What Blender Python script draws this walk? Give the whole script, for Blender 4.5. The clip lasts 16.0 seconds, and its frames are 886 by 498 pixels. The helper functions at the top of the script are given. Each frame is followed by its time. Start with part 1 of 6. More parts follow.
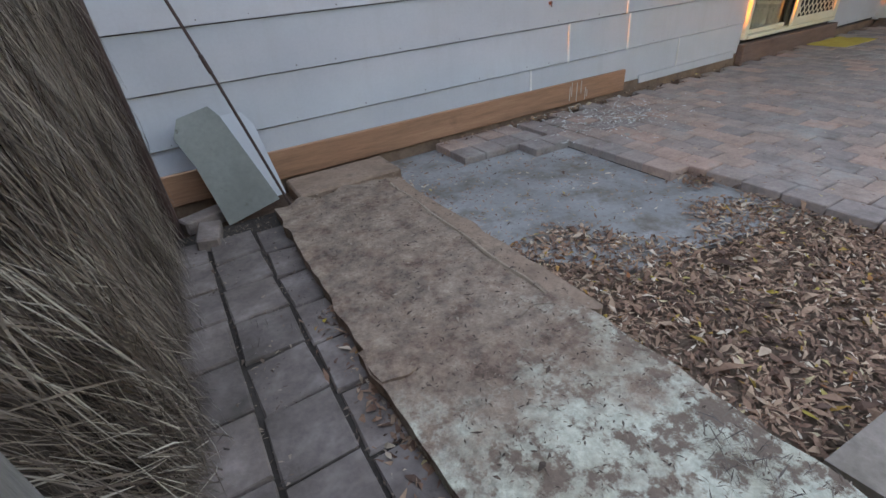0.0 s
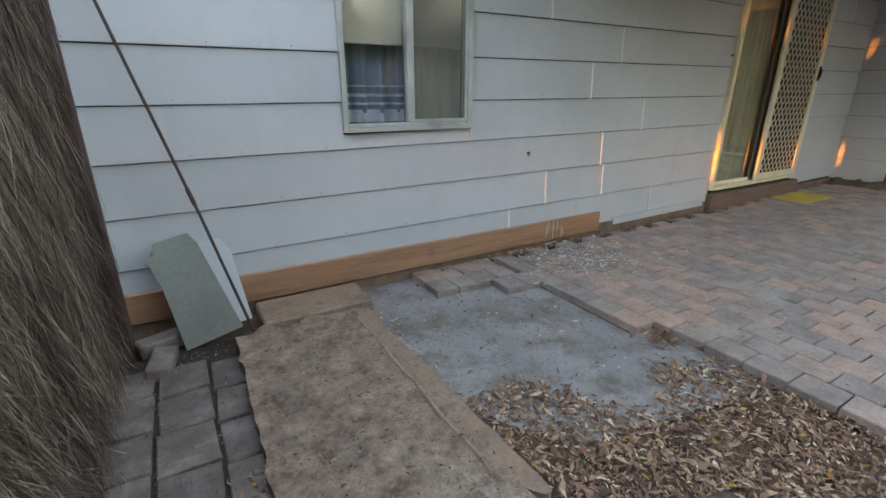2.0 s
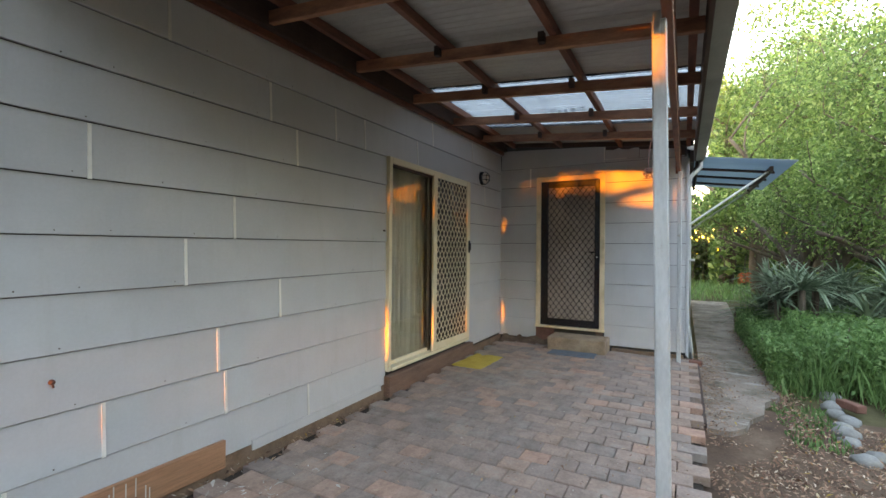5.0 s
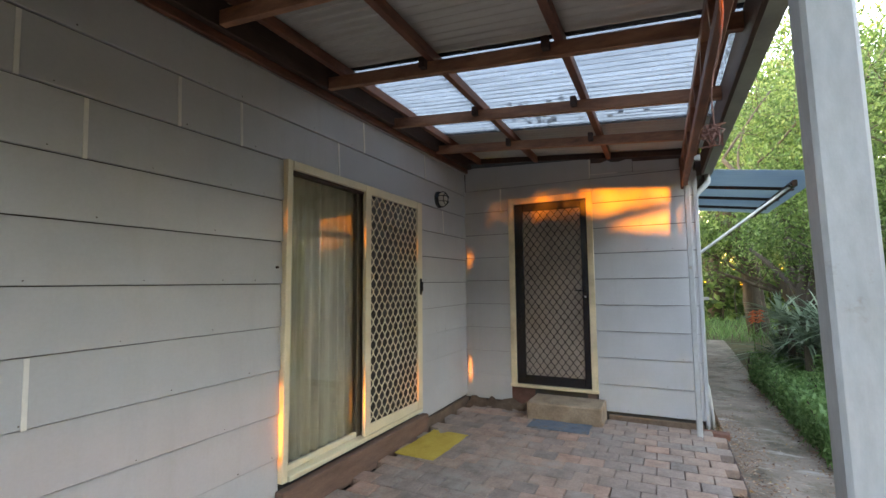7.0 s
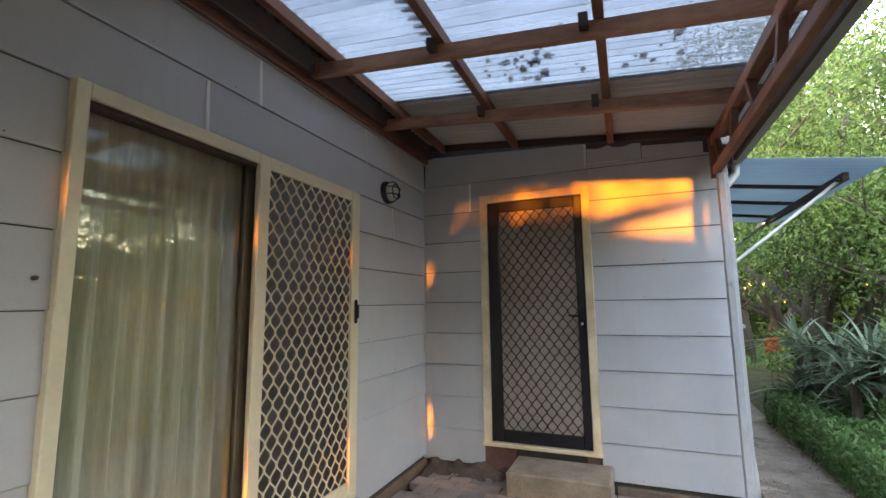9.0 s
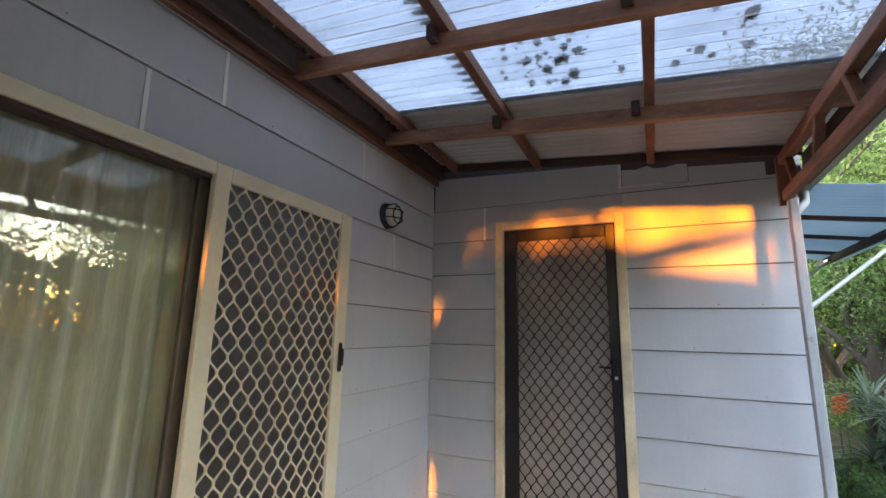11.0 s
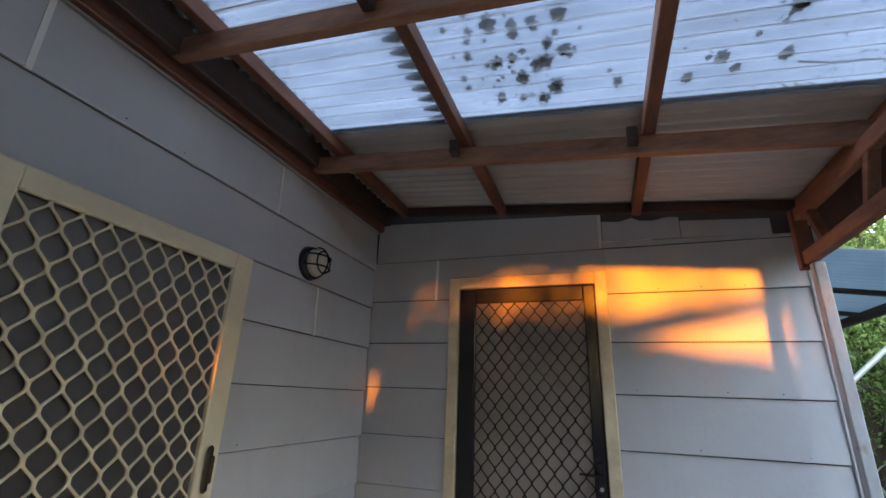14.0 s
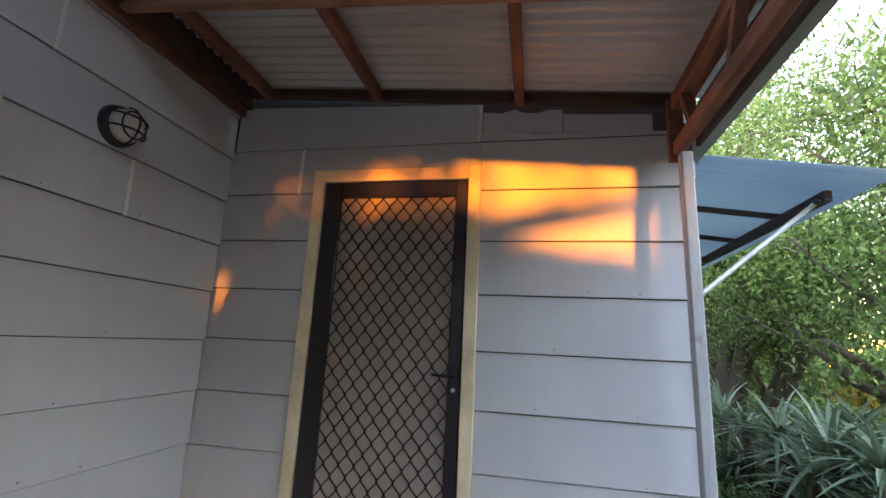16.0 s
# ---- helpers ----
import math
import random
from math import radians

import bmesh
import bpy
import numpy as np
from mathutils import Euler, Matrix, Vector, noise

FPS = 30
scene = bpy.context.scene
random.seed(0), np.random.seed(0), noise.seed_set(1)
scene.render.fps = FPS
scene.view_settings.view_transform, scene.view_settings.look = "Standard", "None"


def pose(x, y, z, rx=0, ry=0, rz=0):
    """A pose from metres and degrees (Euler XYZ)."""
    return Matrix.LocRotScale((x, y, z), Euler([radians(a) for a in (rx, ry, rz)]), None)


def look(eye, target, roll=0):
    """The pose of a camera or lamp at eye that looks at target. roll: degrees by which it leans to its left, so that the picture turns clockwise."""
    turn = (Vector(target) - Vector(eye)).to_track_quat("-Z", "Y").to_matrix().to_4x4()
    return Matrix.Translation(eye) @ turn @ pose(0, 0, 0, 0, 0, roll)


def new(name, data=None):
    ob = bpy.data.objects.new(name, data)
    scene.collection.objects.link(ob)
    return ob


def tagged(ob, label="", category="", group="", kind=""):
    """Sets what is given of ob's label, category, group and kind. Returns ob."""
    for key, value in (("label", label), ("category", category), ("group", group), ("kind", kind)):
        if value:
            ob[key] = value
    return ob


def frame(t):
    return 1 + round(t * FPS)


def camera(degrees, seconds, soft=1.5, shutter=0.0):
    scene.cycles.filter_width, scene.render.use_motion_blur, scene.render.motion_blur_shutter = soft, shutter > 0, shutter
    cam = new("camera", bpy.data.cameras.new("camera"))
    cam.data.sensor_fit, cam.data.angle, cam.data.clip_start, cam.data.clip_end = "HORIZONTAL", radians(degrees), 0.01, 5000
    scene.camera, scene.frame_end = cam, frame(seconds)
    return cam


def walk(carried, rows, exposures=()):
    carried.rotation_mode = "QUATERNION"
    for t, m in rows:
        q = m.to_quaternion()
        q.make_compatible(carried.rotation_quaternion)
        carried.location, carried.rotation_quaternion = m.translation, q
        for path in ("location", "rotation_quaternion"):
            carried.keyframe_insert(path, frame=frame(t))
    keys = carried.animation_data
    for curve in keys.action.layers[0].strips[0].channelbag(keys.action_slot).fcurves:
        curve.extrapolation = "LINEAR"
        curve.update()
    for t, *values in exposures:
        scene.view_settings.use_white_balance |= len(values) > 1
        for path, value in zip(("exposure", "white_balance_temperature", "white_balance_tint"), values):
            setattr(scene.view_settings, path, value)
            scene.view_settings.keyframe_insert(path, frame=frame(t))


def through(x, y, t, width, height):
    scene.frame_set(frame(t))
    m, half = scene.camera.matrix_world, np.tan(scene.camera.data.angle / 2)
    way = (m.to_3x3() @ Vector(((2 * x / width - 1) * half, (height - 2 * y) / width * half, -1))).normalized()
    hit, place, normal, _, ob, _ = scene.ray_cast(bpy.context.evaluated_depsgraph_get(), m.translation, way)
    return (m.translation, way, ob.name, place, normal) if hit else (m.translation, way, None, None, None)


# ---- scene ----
cam = camera(89.5, 16.0)
PATH = [
    (0, (0.39, 0.218, 1.028), (1.208, 1.713, -0.019), -4.9),
    (0.5, (0.424, 0.221, 0.987), (0.939, 1.758, -0.185), -2.6),
    (1, (0.447, 0.206, 0.988), (0.903, 1.771, -0.172), -1.6),
    (1.5, (0.48, 0.199, 1.114), (1.111, 1.864, 0.203), -1.6),
    (2, (0.562, 0.22, 1.234), (1.516, 1.85, 0.578), 0.1),
    (2.5, (0.666, 0.259, 1.274), (1.896, 1.78, 0.856), 0.4),
    (3, (0.811, 0.278, 1.384), (2.256, 1.638, 1.132), 0.6),
    (3.5, (1.113, 0.304, 1.375), (2.695, 1.52, 1.236), 0.2),
    (4, (1.372, 0.316, 1.395), (3.049, 1.403, 1.32), 0.6),
    (4.5, (1.664, 0.363, 1.408), (3.402, 1.351, 1.366), 0.5),
    (7, (3.399, 0.719, 1.472), (5.19, 1.592, 1.638), -0.5),
    (7.5, (3.721, 0.914, 1.467), (5.548, 1.71, 1.643), -0.7),
    (8, (4.038, 1.009, 1.455), (5.882, 1.764, 1.629), -0.8),
    (8.5, (4.381, 1.064, 1.489), (6.229, 1.803, 1.685), -0.8),
    (9, (4.682, 1.151, 1.494), (6.52, 1.896, 1.752), -0.6),
    (11.5, (5.373, 1.294, 1.65), (7.134, 2.145, 2.07), 1.7),
    (12, (5.589, 1.368, 1.694), (7.323, 2.235, 2.186), 1.9),
    (12.5, (5.78, 1.421, 1.748), (7.482, 2.311, 2.307), 2.0),
    (13, (5.848, 1.469, 1.766), (7.554, 2.315, 2.379), 2.1),
    (13.5, (5.876, 1.478, 1.764), (7.619, 2.218, 2.408), 2.2),
    (14, (5.9, 1.459, 1.753), (7.683, 2.096, 2.398), 2.3),
    (14.5, (5.961, 1.429, 1.734), (7.777, 1.989, 2.357), 2.2),
    (15, (6.084, 1.348, 1.696), (7.931, 1.864, 2.265), 2.4),
    (15.5, (6.197, 1.246, 1.637), (8.087, 1.687, 2.118), 2.4),
    (16, (6.384, 1.111, 1.556), (8.298, 1.51, 1.979), 2.9),
]
EXPOSURES = [(0, 5.38, 7450, 29), (1, 5.48, 7450, 28), (1.5, 5.55, 7600, 26), (2.5, 5.25, 7900, 22), (4.5, 5.5, 7900, 24), (8, 5.75, 7750, 28), (11.5, 6.05, 7250, 30), (13.5, 5.78, 7000, 29), (15, 5.68, 7250, 30), (16, 5.82, 7250, 30)]
walk(cam, [(t, look(eye, target, roll)) for t, eye, target, roll in PATH], EXPOSURES)

# ---- world, sun and exposure ----
SUN_EL, SUN_AZ = 2.1, 1.0          # degrees above the horizon; degrees of turn towards the long wall
world = bpy.data.worlds.new("sky")
scene.world = world
world.use_nodes = True
wn = world.node_tree.nodes
sky = wn.new("ShaderNodeTexSky")
sky.sky_type = "NISHITA"
sky.sun_disc = False
sky.sun_elevation = radians(SUN_EL)
sky.sun_rotation = radians(270.0 - SUN_AZ)
sky.air_density, sky.dust_density, sky.ozone_density = 1.0, 0.0, 1.3
wn["Background"].inputs["Strength"].default_value = 0.15
world.node_tree.links.new(sky.outputs["Color"], wn["Background"].inputs["Color"])
sun = new("sun", bpy.data.lights.new("sun", "SUN"))
sun.data.energy, sun.data.angle, sun.data.color = 0.27, radians(0.53), (1.0, 0.29, 0.008)
sun.matrix_world = look((0, 0, 0), (math.cos(radians(SUN_AZ)), math.sin(radians(SUN_AZ)), -math.tan(radians(SUN_EL))))


# ---- materials ----
def ramp(nt, fac, stops):
    r = nt.nodes.new("ShaderNodeValToRGB")
    while len(r.color_ramp.elements) < len(stops):
        r.color_ramp.elements.new(0.5)
    for e, (p, c) in zip(r.color_ramp.elements, stops):
        e.position, e.color = p, (*c, 1) if len(c) == 3 else c
    nt.links.new(fac, r.inputs["Fac"])
    return r.outputs["Color"]


def noise_out(nt, vec, scale, detail=4.0, rough=0.6):
    n = nt.nodes.new("ShaderNodeTexNoise")
    n.inputs["Scale"].default_value, n.inputs["Detail"].default_value, n.inputs["Roughness"].default_value = scale, detail, rough
    nt.links.new(vec, n.inputs["Vector"])
    return n.outputs["Fac"]


def mix(nt, fac, a, b, mode="MIX"):
    m = nt.nodes.new("ShaderNodeMix")
    m.data_type, m.blend_type = "RGBA", mode
    for sock, v in ((m.inputs[0], fac), (m.inputs[6], a), (m.inputs[7], b)):
        if isinstance(v, (int, float)):
            sock.default_value = v
        elif isinstance(v, tuple):
            sock.default_value = (*v, 1)
        else:
            nt.links.new(v, sock)
    return m.outputs[2]


def surface(name, base, dark=None, light=None, rough=0.7, metal=0.0, coarse=1.2, fine=30.0, bump=0.15, stretch=(1, 1, 1), vary=0.0, island=0.0,
            stain=None, stain_scale=2.0, stain_at=(0.55, 0.7), spec=0.5, grain=0.5):
    """A node material with colour at two scales, stains, grain and relief. stretch squeezes the pattern along an axis; vary: per object; island: per loose piece."""
    m = bpy.data.materials.new(name)
    m.use_nodes = True
    nt = m.node_tree
    bsdf = nt.nodes["Principled BSDF"]
    dark = dark or tuple(c * 0.72 for c in base)
    light = light or tuple(min(1, c * 1.22) for c in base)
    geo = nt.nodes.new("ShaderNodeNewGeometry")
    mp = nt.nodes.new("ShaderNodeMapping")
    mp.inputs["Scale"].default_value = stretch
    nt.links.new(geo.outputs["Position"], mp.inputs["Vector"])
    vec = mp.outputs["Vector"]
    big, small = noise_out(nt, vec, coarse), noise_out(nt, vec, fine, 6)
    col = ramp(nt, big, [(0.3, dark), (0.52, base), (0.75, light)])
    col = mix(nt, grain, col, ramp(nt, small, [(0.3, (0.62, 0.62, 0.62)), (0.65, (1.1, 1.1, 1.1))]), "MULTIPLY")
    if stain:
        spots = noise_out(nt, geo.outputs["Position"], stain_scale, 8, 0.7)
        col = mix(nt, ramp(nt, spots, [(stain_at[0], (0, 0, 0)), (stain_at[1], (1, 1, 1))]), col, stain)
    if vary or island:
        src = nt.nodes.new("ShaderNodeObjectInfo").outputs["Random"] if vary else geo.outputs["Random Per Island"]
        k = vary or island
        col = mix(nt, 1.0, col, ramp(nt, src, [(0.0, (1 - k, 1 - k, 1 - k)), (0.5, (1, 1, 1)), (1.0, (1 + k, 1 + k * 0.9, 1 + k * 0.8))]), "MULTIPLY")
    nt.links.new(col, bsdf.inputs["Base Color"])
    bsdf.inputs["Roughness"].default_value, bsdf.inputs["Metallic"].default_value = rough, metal
    bsdf.inputs["Specular IOR Level"].default_value = spec
    b = nt.nodes.new("ShaderNodeBump")
    b.inputs["Strength"].default_value, b.inputs["Distance"].default_value = bump, 0.01
    nt.links.new(small, b.inputs["Height"])
    nt.links.new(b.outputs["Normal"], bsdf.inputs["Normal"])
    return m


def pieces(name, stops, rough=0.7, bump=0.3, per_object=True, speck=None, spec=0.3):
    """A material whose colour is picked for each object or loose piece from stops."""
    m = surface(name, (0.5, 0.5, 0.5), rough=rough, bump=bump, fine=55, coarse=7, spec=spec)
    nt = m.node_tree
    bsdf = nt.nodes["Principled BSDF"]
    src = nt.nodes.new("ShaderNodeObjectInfo").outputs["Random"] if per_object else nt.nodes.new("ShaderNodeNewGeometry").outputs["Random Per Island"]
    grain = bsdf.inputs["Base Color"].links[0].from_socket
    col = mix(nt, 1.0, ramp(nt, src, stops), mix(nt, 1.0, grain, (2.0, 2.0, 2.0), "MULTIPLY"), "MULTIPLY")
    if speck:
        geo = nt.nodes.new("ShaderNodeNewGeometry")
        col = mix(nt, ramp(nt, noise_out(nt, geo.outputs["Position"], 2.2, 8, 0.75), [(0.52, (0, 0, 0)), (0.72, (0.8, 0.8, 0.8))]), col, speck)
    nt.links.new(col, bsdf.inputs["Base Color"])
    return m


def foliage(name, stops, through=0.45):
    m = bpy.data.materials.new(name)
    m.use_nodes = True
    nt = m.node_tree
    geo = nt.nodes.new("ShaderNodeNewGeometry")
    col = ramp(nt, geo.outputs["Random Per Island"], stops)
    patch = noise_out(nt, geo.outputs["Position"], 0.7, 3)
    col = mix(nt, 0.6, col, ramp(nt, patch, [(0.3, (0.68, 0.72, 0.66)), (0.7, (1.2, 1.15, 0.9))]), "MULTIPLY")
    bsdf = nt.nodes["Principled BSDF"]
    bsdf.inputs["Roughness"].default_value = 0.5
    bsdf.inputs["Specular IOR Level"].default_value = 0.3
    nt.links.new(col, bsdf.inputs["Base Color"])
    tr = nt.nodes.new("ShaderNodeBsdfTranslucent")
    nt.links.new(col, tr.inputs["Color"])
    ms = nt.nodes.new("ShaderNodeMixShader")
    ms.inputs[0].default_value = through
    nt.links.new(bsdf.outputs[0], ms.inputs[1])
    nt.links.new(tr.outputs[0], ms.inputs[2])
    nt.links.new(ms.outputs[0], nt.nodes["Material Output"].inputs["Surface"])
    return m


def pane_material(name, tint=(0.93, 0.95, 0.94), haze=0.0, haze_color=(0.8, 0.85, 0.9), ior=0.045, rough=0.0, power=3.6):
    m = bpy.data.materials.new(name)
    m.use_nodes = True
    nt = m.node_tree
    nt.nodes.remove(nt.nodes["Principled BSDF"])
    tr, gl, lw, pw, fr = (nt.nodes.new("ShaderNode" + k) for k in ("BsdfTransparent", "BsdfGlossy", "LayerWeight", "Math", "MapRange"))
    lw.inputs["Blend"].default_value = 0.5
    pw.operation = "POWER"
    pw.inputs[1].default_value = power
    nt.links.new(lw.outputs["Facing"], pw.inputs[0])
    nt.links.new(pw.outputs[0], fr.inputs["Value"])
    tr.inputs["Color"].default_value = (*tint, 1)
    gl.inputs["Roughness"].default_value = rough
    fr.inputs["To Min"].default_value = ior
    body = tr.outputs[0]
    if haze:
        df = nt.nodes.new("ShaderNodeBsdfTranslucent")
        geo = nt.nodes.new("ShaderNodeNewGeometry")
        mp = nt.nodes.new("ShaderNodeMapping")
        mp.inputs["Scale"].default_value = (3.0, 0.5, 1.0)
        nt.links.new(geo.outputs["Position"], mp.inputs["Vector"])
        grime = noise_out(nt, mp.outputs["Vector"], 3.0, 6)
        df.inputs["Color"].default_value = (*haze_color, 1)
        # tint darkens along each wave, standing in for the corrugations' shading
        wave_shade = nt.nodes.new("ShaderNodeTexWave")
        wave_shade.inputs["Scale"].default_value = 2 * math.pi / 0.076 / 20
        wave_shade.inputs["Distortion"].default_value, wave_shade.inputs["Detail"].default_value, wave_shade.inputs["Detail Scale"].default_value = 0.6, 2, 2
        nt.links.new(geo.outputs["Position"], wave_shade.inputs["Vector"])
        nt.links.new(mix(nt, 1.0, ramp(nt, wave_shade.outputs["Fac"], [(0.1, tuple(c * 0.66 for c in tint)), (0.6, tint)]), ramp(nt, grime, [(0.25, (0.8, 0.8, 0.8)), (0.6, (1, 1, 1))]), "MULTIPLY"), tr.inputs["Color"])
        ms = nt.nodes.new("ShaderNodeMixShader")
        nt.links.new(ramp(nt, grime, [(0.3, (haze * 0.6,) * 3), (0.7, (haze * 1.3,) * 3)]), ms.inputs[0])
        nt.links.new(tr.outputs[0], ms.inputs[1])
        nt.links.new(df.outputs[0], ms.inputs[2])
        body = ms.outputs[0]
    out = nt.nodes.new("ShaderNodeMixShader")
    nt.links.new(fr.outputs[0], out.inputs[0])
    nt.links.new(body, out.inputs[1])
    nt.links.new(gl.outputs[0], out.inputs[2])
    nt.links.new(out.outputs[0], nt.nodes["Material Output"].inputs["Surface"])
    return m


M_SIDING = surface("grey_painted_board", grain=0.1, base=(0.455, 0.465, 0.485), dark=(0.42, 0.43, 0.45), light=(0.495, 0.505, 0.525), rough=0.55, coarse=1.6, fine=60, bump=0.015, vary=0.05,
                   stain=(0.36, 0.34, 0.32), stain_scale=1.7, stain_at=(0.66, 0.92))
# faint grime runs down the boards
nt = M_SIDING.node_tree
grime_geo, grime_map = nt.nodes.new("ShaderNodeNewGeometry"), nt.nodes.new("ShaderNodeMapping")
grime_map.inputs["Scale"].default_value = (5.0, 5.0, 0.7)
nt.links.new(grime_geo.outputs["Position"], grime_map.inputs["Vector"])
nt.links.new(mix(nt, ramp(nt, noise_out(nt, grime_map.outputs["Vector"], 1.6, 7, 0.7), [(0.52, (0, 0, 0)), (0.82, (0.32, 0.32, 0.32))]), nt.nodes["Principled BSDF"].inputs["Base Color"].links[0].from_socket, (0.34, 0.33, 0.315)), nt.nodes["Principled BSDF"].inputs["Base Color"])
M_STRIP = surface("joint_filler", grain=0.15, base=(0.72, 0.71, 0.67), rough=0.6, bump=0.05)
M_TIMBER = surface("stained_timber", (0.33, 0.155, 0.09), (0.17, 0.078, 0.05), (0.46, 0.235, 0.14), rough=0.6, coarse=3, fine=22, stretch=(4, 1, 4), bump=0.25, vary=0.2)
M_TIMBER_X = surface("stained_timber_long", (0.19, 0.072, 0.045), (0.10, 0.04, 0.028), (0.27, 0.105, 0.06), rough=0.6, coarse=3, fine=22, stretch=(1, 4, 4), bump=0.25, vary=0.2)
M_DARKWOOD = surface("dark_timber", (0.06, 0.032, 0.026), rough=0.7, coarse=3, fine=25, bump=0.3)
M_PLANK = surface("raw_plank", (0.37, 0.185, 0.105), (0.24, 0.125, 0.07), (0.42, 0.235, 0.135), rough=0.75, coarse=2.0, fine=24, stretch=(0.5, 5, 7), bump=0.3,
                  stain=(0.16, 0.09, 0.05), stain_scale=3.2, stain_at=(0.62, 0.8))
M_SILL = surface("weathered_sill", (0.17, 0.10, 0.075), rough=0.8, coarse=3, fine=26, stretch=(1, 4, 5), bump=0.4)
M_CREAM = surface("cream_enamel", grain=0.15, base=(0.70, 0.62, 0.44), dark=(0.64, 0.56, 0.39), light=(0.74, 0.67, 0.49), rough=0.4, coarse=3, fine=40, bump=0.04)
M_CREAM_PAINT = surface("cream_painted_timber", grain=0.25, base=(0.72, 0.60, 0.40), rough=0.55, coarse=3, fine=40, bump=0.1)
M_ALU = surface("dull_aluminium", grain=0.2, base=(0.42, 0.42, 0.40), rough=0.45, metal=0.3, coarse=4, fine=50, bump=0.05)
M_BLACK = surface("black_enamel", grain=0.15, base=(0.010, 0.010, 0.014), rough=0.22, coarse=4, fine=60, bump=0.03)
M_DOORPANEL = surface("taupe_flyscreen", (0.33, 0.275, 0.235), rough=0.8, coarse=2, fine=120, bump=0.1)
M_STILE_SHADE = surface("shaded_stile_brown", grain=0.2, base=(0.12, 0.095, 0.065), rough=0.45, coarse=4, fine=50, bump=0.03)
M_CURTAIN = surface("beige_curtain", (0.62, 0.57, 0.44), rough=0.85, coarse=3, fine=60, stretch=(6, 1, 0.4), bump=0.08)
M_BLIND = surface("beige_blind", grain=0.12, base=(0.44, 0.39, 0.315), rough=0.8, coarse=2, fine=80, bump=0.03)
M_BLUECURTAIN = surface("blue_grey_curtain", (0.20, 0.23, 0.30), rough=0.85, coarse=3, fine=60, stretch=(9, 1, 0.4), bump=0.08)
M_SHEER = surface("pale_band_cloth", (0.50, 0.53, 0.58), rough=0.85, coarse=5, fine=60, bump=0.05)
M_ROOM = surface("dim_plaster", grain=0.2, base=(0.30, 0.28, 0.25), rough=0.9)
M_SHEET = surface("pale_roof_sheet", grain=0.2, base=(0.44, 0.425, 0.40), dark=(0.37, 0.355, 0.335), light=(0.50, 0.485, 0.46), rough=0.27, coarse=1.3, fine=30, stretch=(3, 0.6, 1), bump=0.04, spec=0.9)
M_CLEAR = pane_material("clear_corrugated", (0.25, 0.275, 0.305), haze=0.10, haze_color=(0.75, 0.78, 0.84))
M_GLASS = pane_material("door_glass", ior=0.075)
M_WINDOWGLASS = pane_material("window_glass", tint=(0.95, 0.96, 0.96), ior=0.045, power=4.4)
M_FLYSCREEN = bpy.data.materials.new("fine_flyscreen")
M_FLYSCREEN.use_nodes = True
nt = M_FLYSCREEN.node_tree
screen_bsdf, screen_mix, screen_gap = nt.nodes["Principled BSDF"], nt.nodes.new("ShaderNodeMixShader"), nt.nodes.new("ShaderNodeBsdfTransparent")
screen_bsdf.inputs["Base Color"].default_value, screen_bsdf.inputs["Roughness"].default_value = (0.20, 0.185, 0.165, 1), 0.8
screen_mix.inputs[0].default_value = 0.26
nt.links.new(screen_gap.outputs[0], screen_mix.inputs[1])
nt.links.new(screen_bsdf.outputs[0], screen_mix.inputs[2])
nt.links.new(screen_mix.outputs[0], nt.nodes["Material Output"].inputs["Surface"])
M_SCREENDARK = bpy.data.materials.new("dark_flyscreen")
M_SCREENDARK.use_nodes = True
nt = M_SCREENDARK.node_tree
screen_bsdf, screen_mix, screen_gap = nt.nodes["Principled BSDF"], nt.nodes.new("ShaderNodeMixShader"), nt.nodes.new("ShaderNodeBsdfTransparent")
screen_bsdf.inputs["Base Color"].default_value, screen_bsdf.inputs["Roughness"].default_value = (0.055, 0.044, 0.036, 1), 0.85
screen_mix.inputs[0].default_value = 0.60
nt.links.new(screen_gap.outputs[0], screen_mix.inputs[1])
nt.links.new(screen_bsdf.outputs[0], screen_mix.inputs[2])
nt.links.new(screen_mix.outputs[0], nt.nodes["Material Output"].inputs["Surface"])
M_GUTTER = surface("painted_gutter", grain=0.2, base=(0.34, 0.35, 0.32), rough=0.5, coarse=2, fine=40, bump=0.06)
M_POST = surface("grey_painted_post", grain=0.3, base=(0.40, 0.42, 0.43), dark=(0.33, 0.34, 0.34), light=(0.46, 0.48, 0.49), rough=0.5, coarse=4, fine=35, stretch=(2, 2, 0.7), bump=0.12,
                 stain=(0.25, 0.20, 0.15), stain_scale=7, stain_at=(0.64, 0.76))
M_PVC = surface("white_pipe", grain=0.15, base=(0.48, 0.49, 0.48), rough=0.4, bump=0.03)
M_CONCRETE = surface("grey_slab", grain=0.35, base=(0.24, 0.23, 0.22), dark=(0.185, 0.175, 0.168), light=(0.30, 0.29, 0.28), rough=0.85, coarse=2.2, fine=45, bump=0.3,
                     stain=(0.13, 0.105, 0.085), stain_scale=4.2, stain_at=(0.47, 0.66))
M_PATH = surface("path_concrete", (0.25, 0.20, 0.165), (0.16, 0.125, 0.10), (0.34, 0.29, 0.25), rough=0.9, coarse=1.8, fine=40, bump=0.4,
                 stain=(0.09, 0.075, 0.05), stain_scale=2.4, stain_at=(0.48, 0.66))
